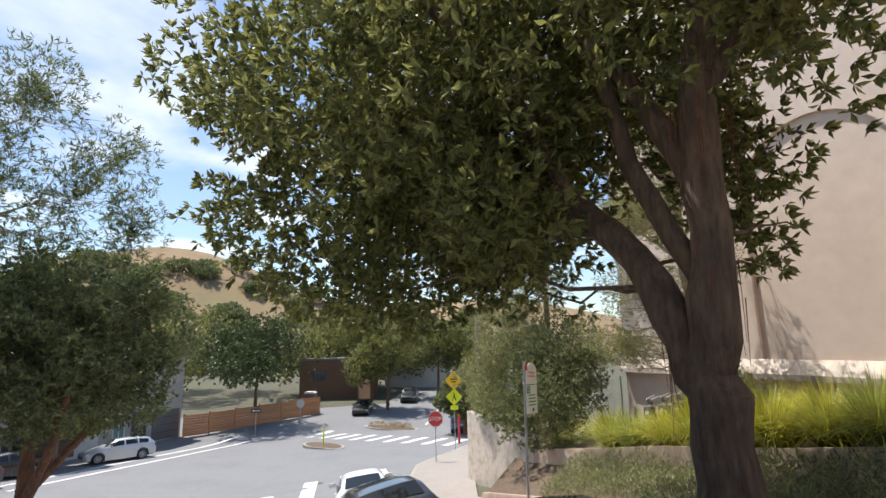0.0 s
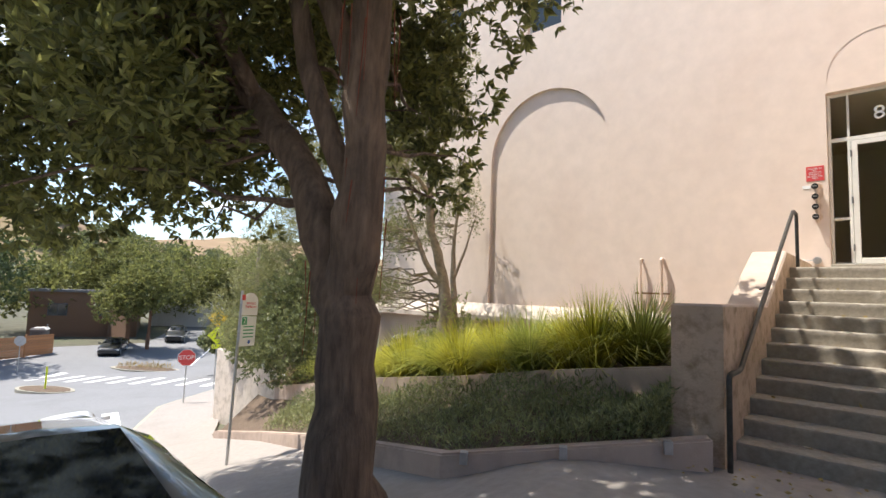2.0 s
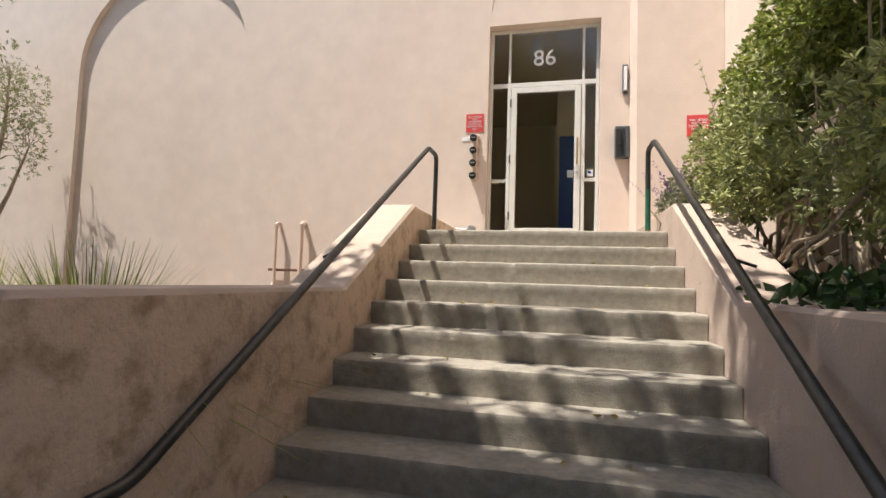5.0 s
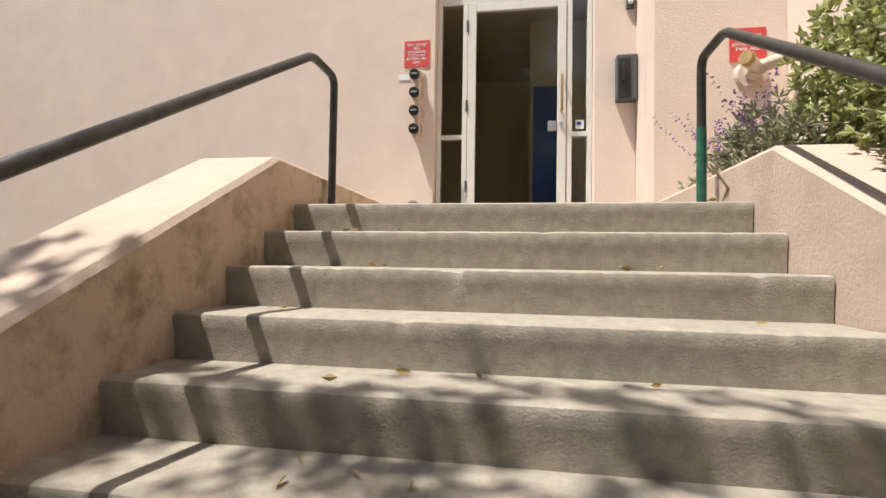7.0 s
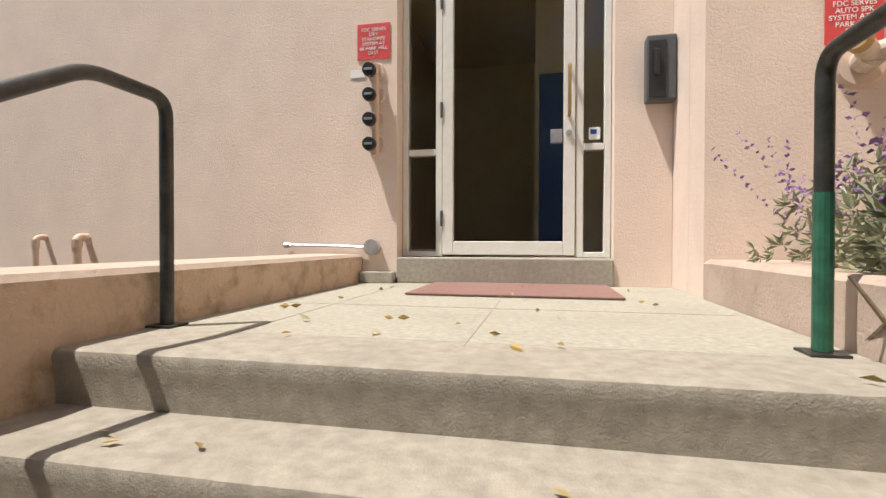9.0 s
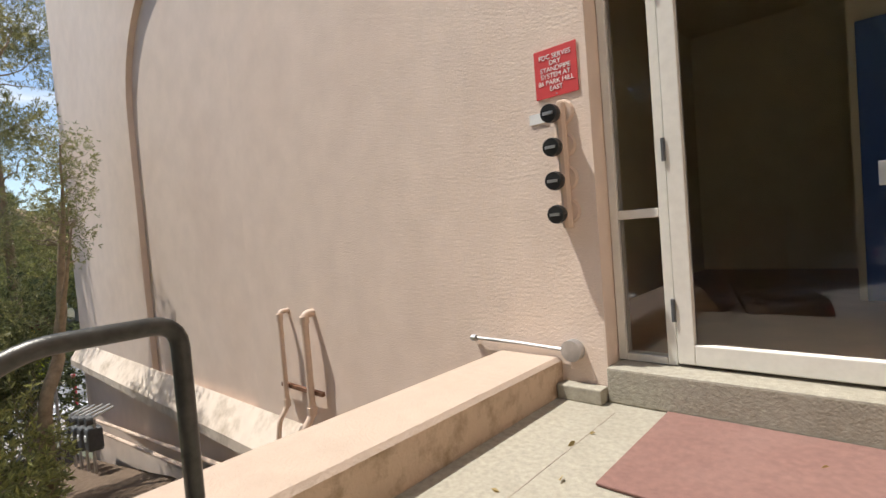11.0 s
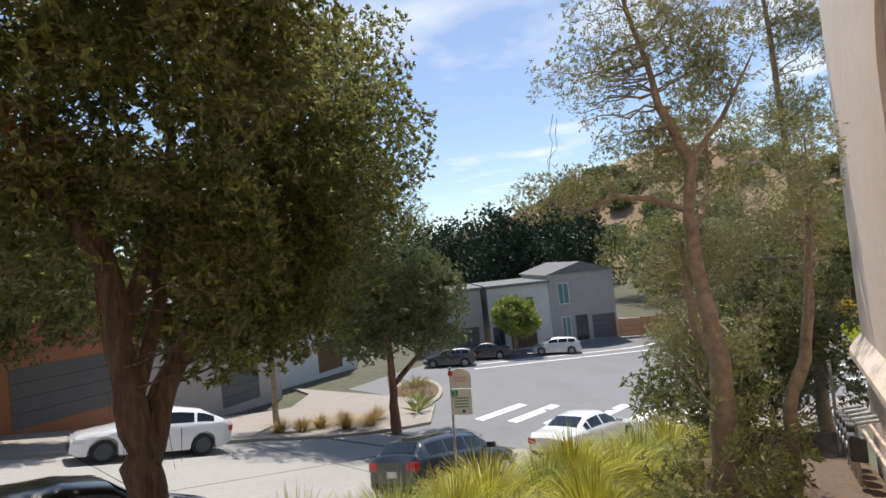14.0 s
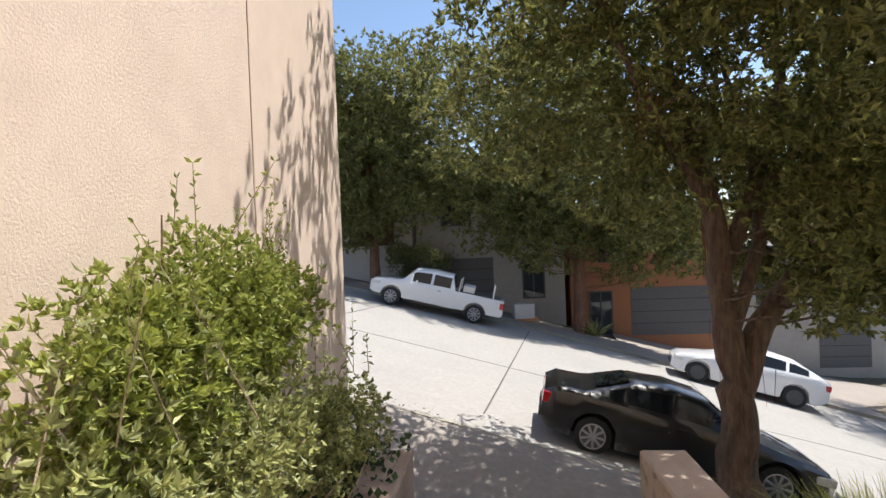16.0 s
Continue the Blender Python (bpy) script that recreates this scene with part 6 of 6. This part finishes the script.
fire_sign(-0.36, -0.094, 1.733, 2.009, 0, "FDC SERVES\nDRY\nSTANDPIPE\nSYSTEM AT\n86 PARK HILL\nEAST")
fire_sign(2.52, 2.79, 1.35, 1.625, -0.69, "FDC SERVES\nAUTO SPK\nSYSTEM AT 86\nPARK HILL\nEAST")
tg = thing("metal_tag", "small pale metal tag taped to the wall", "tag", (-0.36, -0.004, 1.63), 0)
part("tag_plate", boxes(((-0.06, -0.003, -0.03), (0.06, 0.0, 0.03))), WHITES, tg)

f2 = thing("sprinkler_inlet", "cream siamese sprinkler inlet on a round flange", "standpipe", (2.68, -0.69, 1.24))
part("flange", tube(bmesh.new(), [(0, 0, 0), (0, -0.03, 0)], [0.13, 0.11], 22), PIPEP, f2)
part("body", tube(bmesh.new(), [(0, -0.03, 0), (0, -0.12, 0.02)], [0.06, 0.07], 14), CAP, f2)
for s in (-1, 1):
    br = part("inlet", tube(bmesh.new(), [(0, -0.10, 0.02), (0.13 * s + 0.03, -0.2, 0.05)], [0.05, 0.05], 14), CAP, f2)
    part("inlet_cap", tube(bmesh.new(), [(0.125 * s + 0.03, -0.197, 0.049), (0.165 * s + 0.03, -0.228, 0.058)], [0.058, 0.055], 14), BRASS, br)

bx = thing("intercom_box", "dark grey metal intercom box with handset", "intercom", (1.84, -0.004, 1.49))
part("housing", boxes(((-0.09, -0.11, -0.22), (0.10, 0.0, 0.22)), bev=0.012), DARKGREY, bx)
part("face", boxes(((-0.08, -0.122, -0.2), (0.03, -0.111, 0.18)), bev=0.004), BLACKP, bx)
part("handset", boxes(((-0.05, -0.15, -0.06), (-0.015, -0.123, 0.12)), bev=0.012), BLACKP, bx)
lp = thing("wall_light", "slim white wall light with dark brackets", "wall lamp", (1.885, -0.004, 2.40))
part("backplate", boxes(((-0.035, -0.03, -0.21), (0.035, 0.0, 0.21)), bev=0.004), DARKGREY, lp)
part("diffuser", boxes(((-0.022, -0.07, -0.17), (0.022, -0.031, 0.17)), bev=0.006), WHITES, lp)

bl = thing("bell_box", "grey round electrical box with conduit", "junction box", (-0.232, -0.002, 0.272))
part("box", tube(bmesh.new(), [(0, 0, 0), (0, -0.055, 0)], 0.062, 24), STEEL, bl)
bm = bmesh.new()
tube(bm, [(-0.062, -0.03, 0), (-0.35, -0.028, 0.01), (-0.70, -0.026, 0.014)], 0.011, 8)
tube(bm, [(-0.70, -0.03, 0.014), (-0.74, -0.03, 0.012)], 0.022, 8)
part("conduit", bm, STEEL, bl)


def wall_pipe(x, r, lab):
    t = thing("wall_pipe", lab, "pipe", (x, -0.1, -1.15), 0, "wall pipes")
    bm = bmesh.new()
    tube(bm, rounded([(0, 0.1, 1.50), (0, 0, 1.50), (0, 0, 0.55), (-0.02, -0.09, 0.42), (-0.02, -0.14, 0.1), (-0.02, -0.14, -0.3)], 0.05), r, 10)
    smooth(part("pipe", bm, PIPEP, t))
    for z in (1.46, 0.60):
        part("fitting", tube(bmesh.new(), [(0, 0, z - 0.05), (0, 0, z + 0.02)], r * 1.3, 10), PIPEP, t)


wall_pipe(-3.376, 0.026, "thin pink-painted pipe up the wall")
wall_pipe(-2.929, 0.036, "thick pink-painted pipe up the wall")
st = thing("pipe_bracket", "rusty steel strut behind the wall pipes", "bracket", (-3.12, -0.06, -0.40))
part("strut", boxes(((-0.38, -0.02, -0.02), (0.34, 0.02, 0.02)), bev=0.003), mat("rusty_steel", (0.2, 0.1, 0.06), 0.8, 20, 0.3, metal=0.3), st)
# long pipes along the wall foot and the gas meters
for i, (yy, zz) in enumerate(((-0.20, -1.30), (-0.30, -1.42))):
    t = thing("foot_pipe", "pink-painted pipe along the wall foot", "pipe", (-2.4, yy, zz), 0, "foot pipes")
    part("pipe", tube(bmesh.new(), [(0, 0, 0), (-8.4, 0, -0.9)], 0.03, 10), PIPEP, t)
for i in range(4):
    x = -9.3 - 0.55 * i
    z = up_bed(x, 0.9).z
    t = thing("gas_meter", "dark grey gas meter with pipes by the wall", "gas meter", (x, -0.55, z), 0, "gas meters")
    part("meter", boxes(((-0.15, -0.12, 0.45), (0.15, 0.12, 0.85)), bev=0.05), DARKGREY, t)
    for s in (-0.1, 0.1):
        part("pipe", tube(bmesh.new(), rounded([(s, 0, 0.0 if s < 0 else 0.84), (s, 0, 1.05), (s + 0.05, 0.3, 1.15)], 0.05), 0.025, 8), STEEL, t)
    part("regulator", tube(bmesh.new(), [(0.1, -0.02, 1.0), (0.1, -0.12, 1.0)], 0.08, 14), DARKGREY, t)
    part("dial", tube(bmesh.new(), [(0, -0.121, 0.68), (0, -0.135, 0.68)], 0.06, 14), WHITES, t)

# brackets on the low planter wall
for u in (0.15, 0.52, 0.9):
    a, b = Vector(LOW[0]), Vector(LOW[1])
    p = a.lerp(b, u)
    t = thing("wall_bracket", "small grey metal bracket on the planter wall", "bracket", (p.x, p.y - 0.02, p.z - 0.05), math.degrees(math.atan2(b.y - a.y, b.x - a.x)) + 180, "planter wall brackets")
    part("bracket", boxes(((-0.035, -0.03, -0.05), (0.035, 0.05, 0.06)), bev=0.004), STEEL, t)

# chain-link fence beyond the olive trees
cl = thing("chain_fence", "grey chain-link fence panels between the shrubs", "fence", (-12.0, -0.6, up_bed(-12, 0.8).z))
for s in (0, -1.6, -3.2):
    part("post", tube(bmesh.new(), [(s, -0.5 * abs(s), -0.3), (s, -0.5 * abs(s), 1.9)], 0.03, 8), STEEL, cl)
bm = bmesh.new()
for i in range(-16, 33):
    for d in (1, -1):
        x0 = -0.1 * i
        pts = [(x0 - d * 1.8 * u, 0, 1.8 * u + 0.02) for u in np.linspace(0, 1, 7) if -3.2 <= x0 - d * 1.8 * u <= 0]
        if len(pts) > 1:
            tube(bm, [(px, -0.5 * abs(px), pz) for px, _, pz in pts], 0.004, 3)
part("mesh", bm, STEEL, cl)

# ---- landing joints and litter ----
for a, b in (((0.85, -2.2), (0.85, -0.99)), ((-0.2, -1.35), (1.88, -1.35)), ((0.05, -2.2), (0.05, -0.15))):
    w = 0.003
    horiz = a[1] == b[1]
    structure("landing_joint", boxes(((a[0] - (0 if horiz else w), a[1] - (w if horiz else 0), -0.01), (b[0] + (0 if horiz else w), b[1] + (w if horiz else 0), 0.0015))), STEP, "dark joint in the landing concrete", "joint")
rng = np.random.default_rng(120)
P = np.concatenate([np.stack([rng.uniform(-0.2, 1.85, 26), rng.uniform(-2.5, -0.1, 26), np.full(26, 0.012)], 1), np.stack([rng.uniform(-0.5, 1.9, 90), rng.uniform(-6.9, -6.1, 90), np.full(90, -1.885)], 1)])
for k in range(1, 12):
    n = 5
    P = np.concatenate([P, np.stack([rng.uniform(-0.2, 1.85, n), Y0 - D * k + rng.uniform(0.05, 0.25, n), np.full(n, -H * k + 0.012)], 1)])
dv = rng.normal(size=(len(P), 3)) * np.array([1, 1, 0.12])
tagged(leaf_mesh("fallen_leaves", P, dv, np.full(len(P), 0.045), LEAF_T, None, 0.45, 0.2, 121), "dry fallen leaves on steps and pavement", "leaves", "", "stuff")
P = np.stack([rng.uniform(-4, 6, 700), np.zeros(700), np.zeros(700)], 1)
P[:, 1] = [kerb_y(x) - abs(rng.normal()) * 0.35 - 0.05 for x in P[:, 0]]
P[:, 2] = [gz(x, y) + 0.015 for x, y in P[:, :2]]
tagged(leaf_mesh("gutter_leaves", P, rng.normal(size=(700, 3)) * np.array([1, 1, 0.15]), np.full(700, 0.06), mat("brown_dry_leaf", (0.16, 0.075, 0.04), 0.9, 10, 0.3), None, 0.5, 0.2, 122), "brown dry leaves lying in the gutter", "leaves", "", "stuff")

# ---- clouds, far off ----
cm = bpy.data.materials.new("cloud_haze")
cm.use_nodes = True
nt = cm.node_tree
nt.nodes.clear()
o_, mixs, tr, em, nz_, mp, tc = (nt.nodes.new("ShaderNode" + k) for k in ("OutputMaterial", "MixShader", "BsdfTransparent", "Emission", "TexNoise", "MapRange", "TexCoord"))
em.inputs[0].default_value, em.inputs[1].default_value = (1, 1, 1, 1), 0.95
nz_.inputs["Scale"].default_value, nz_.inputs["Detail"].default_value = 0.0016, 7
mp.inputs[1].default_value, mp.inputs[2].default_value, mp.inputs[3].default_value, mp.inputs[4].default_value = 0.5, 0.72, 0.0, 0.85
nt.links.new(tc.outputs["Object"], nz_.inputs["Vector"])
nt.links.new(nz_.outputs[0], mp.inputs[0])
nt.links.new(mp.outputs[0], mixs.inputs[0])
nt.links.new(tr.outputs[0], mixs.inputs[1])
nt.links.new(em.outputs[0], mixs.inputs[2])
nt.links.new(mixs.outputs[0], o_.inputs[0])
bm = bmesh.new()
vs = [bm.verts.new(p) for p in ((-4200, -2600, 620), (-700, -2600, 620), (-700, 2600, 620), (-4200, 2600, 620))]
bm.faces.new(vs)
structure("backdrop", bm, cm, "thin white clouds in a blue sky", "sky")
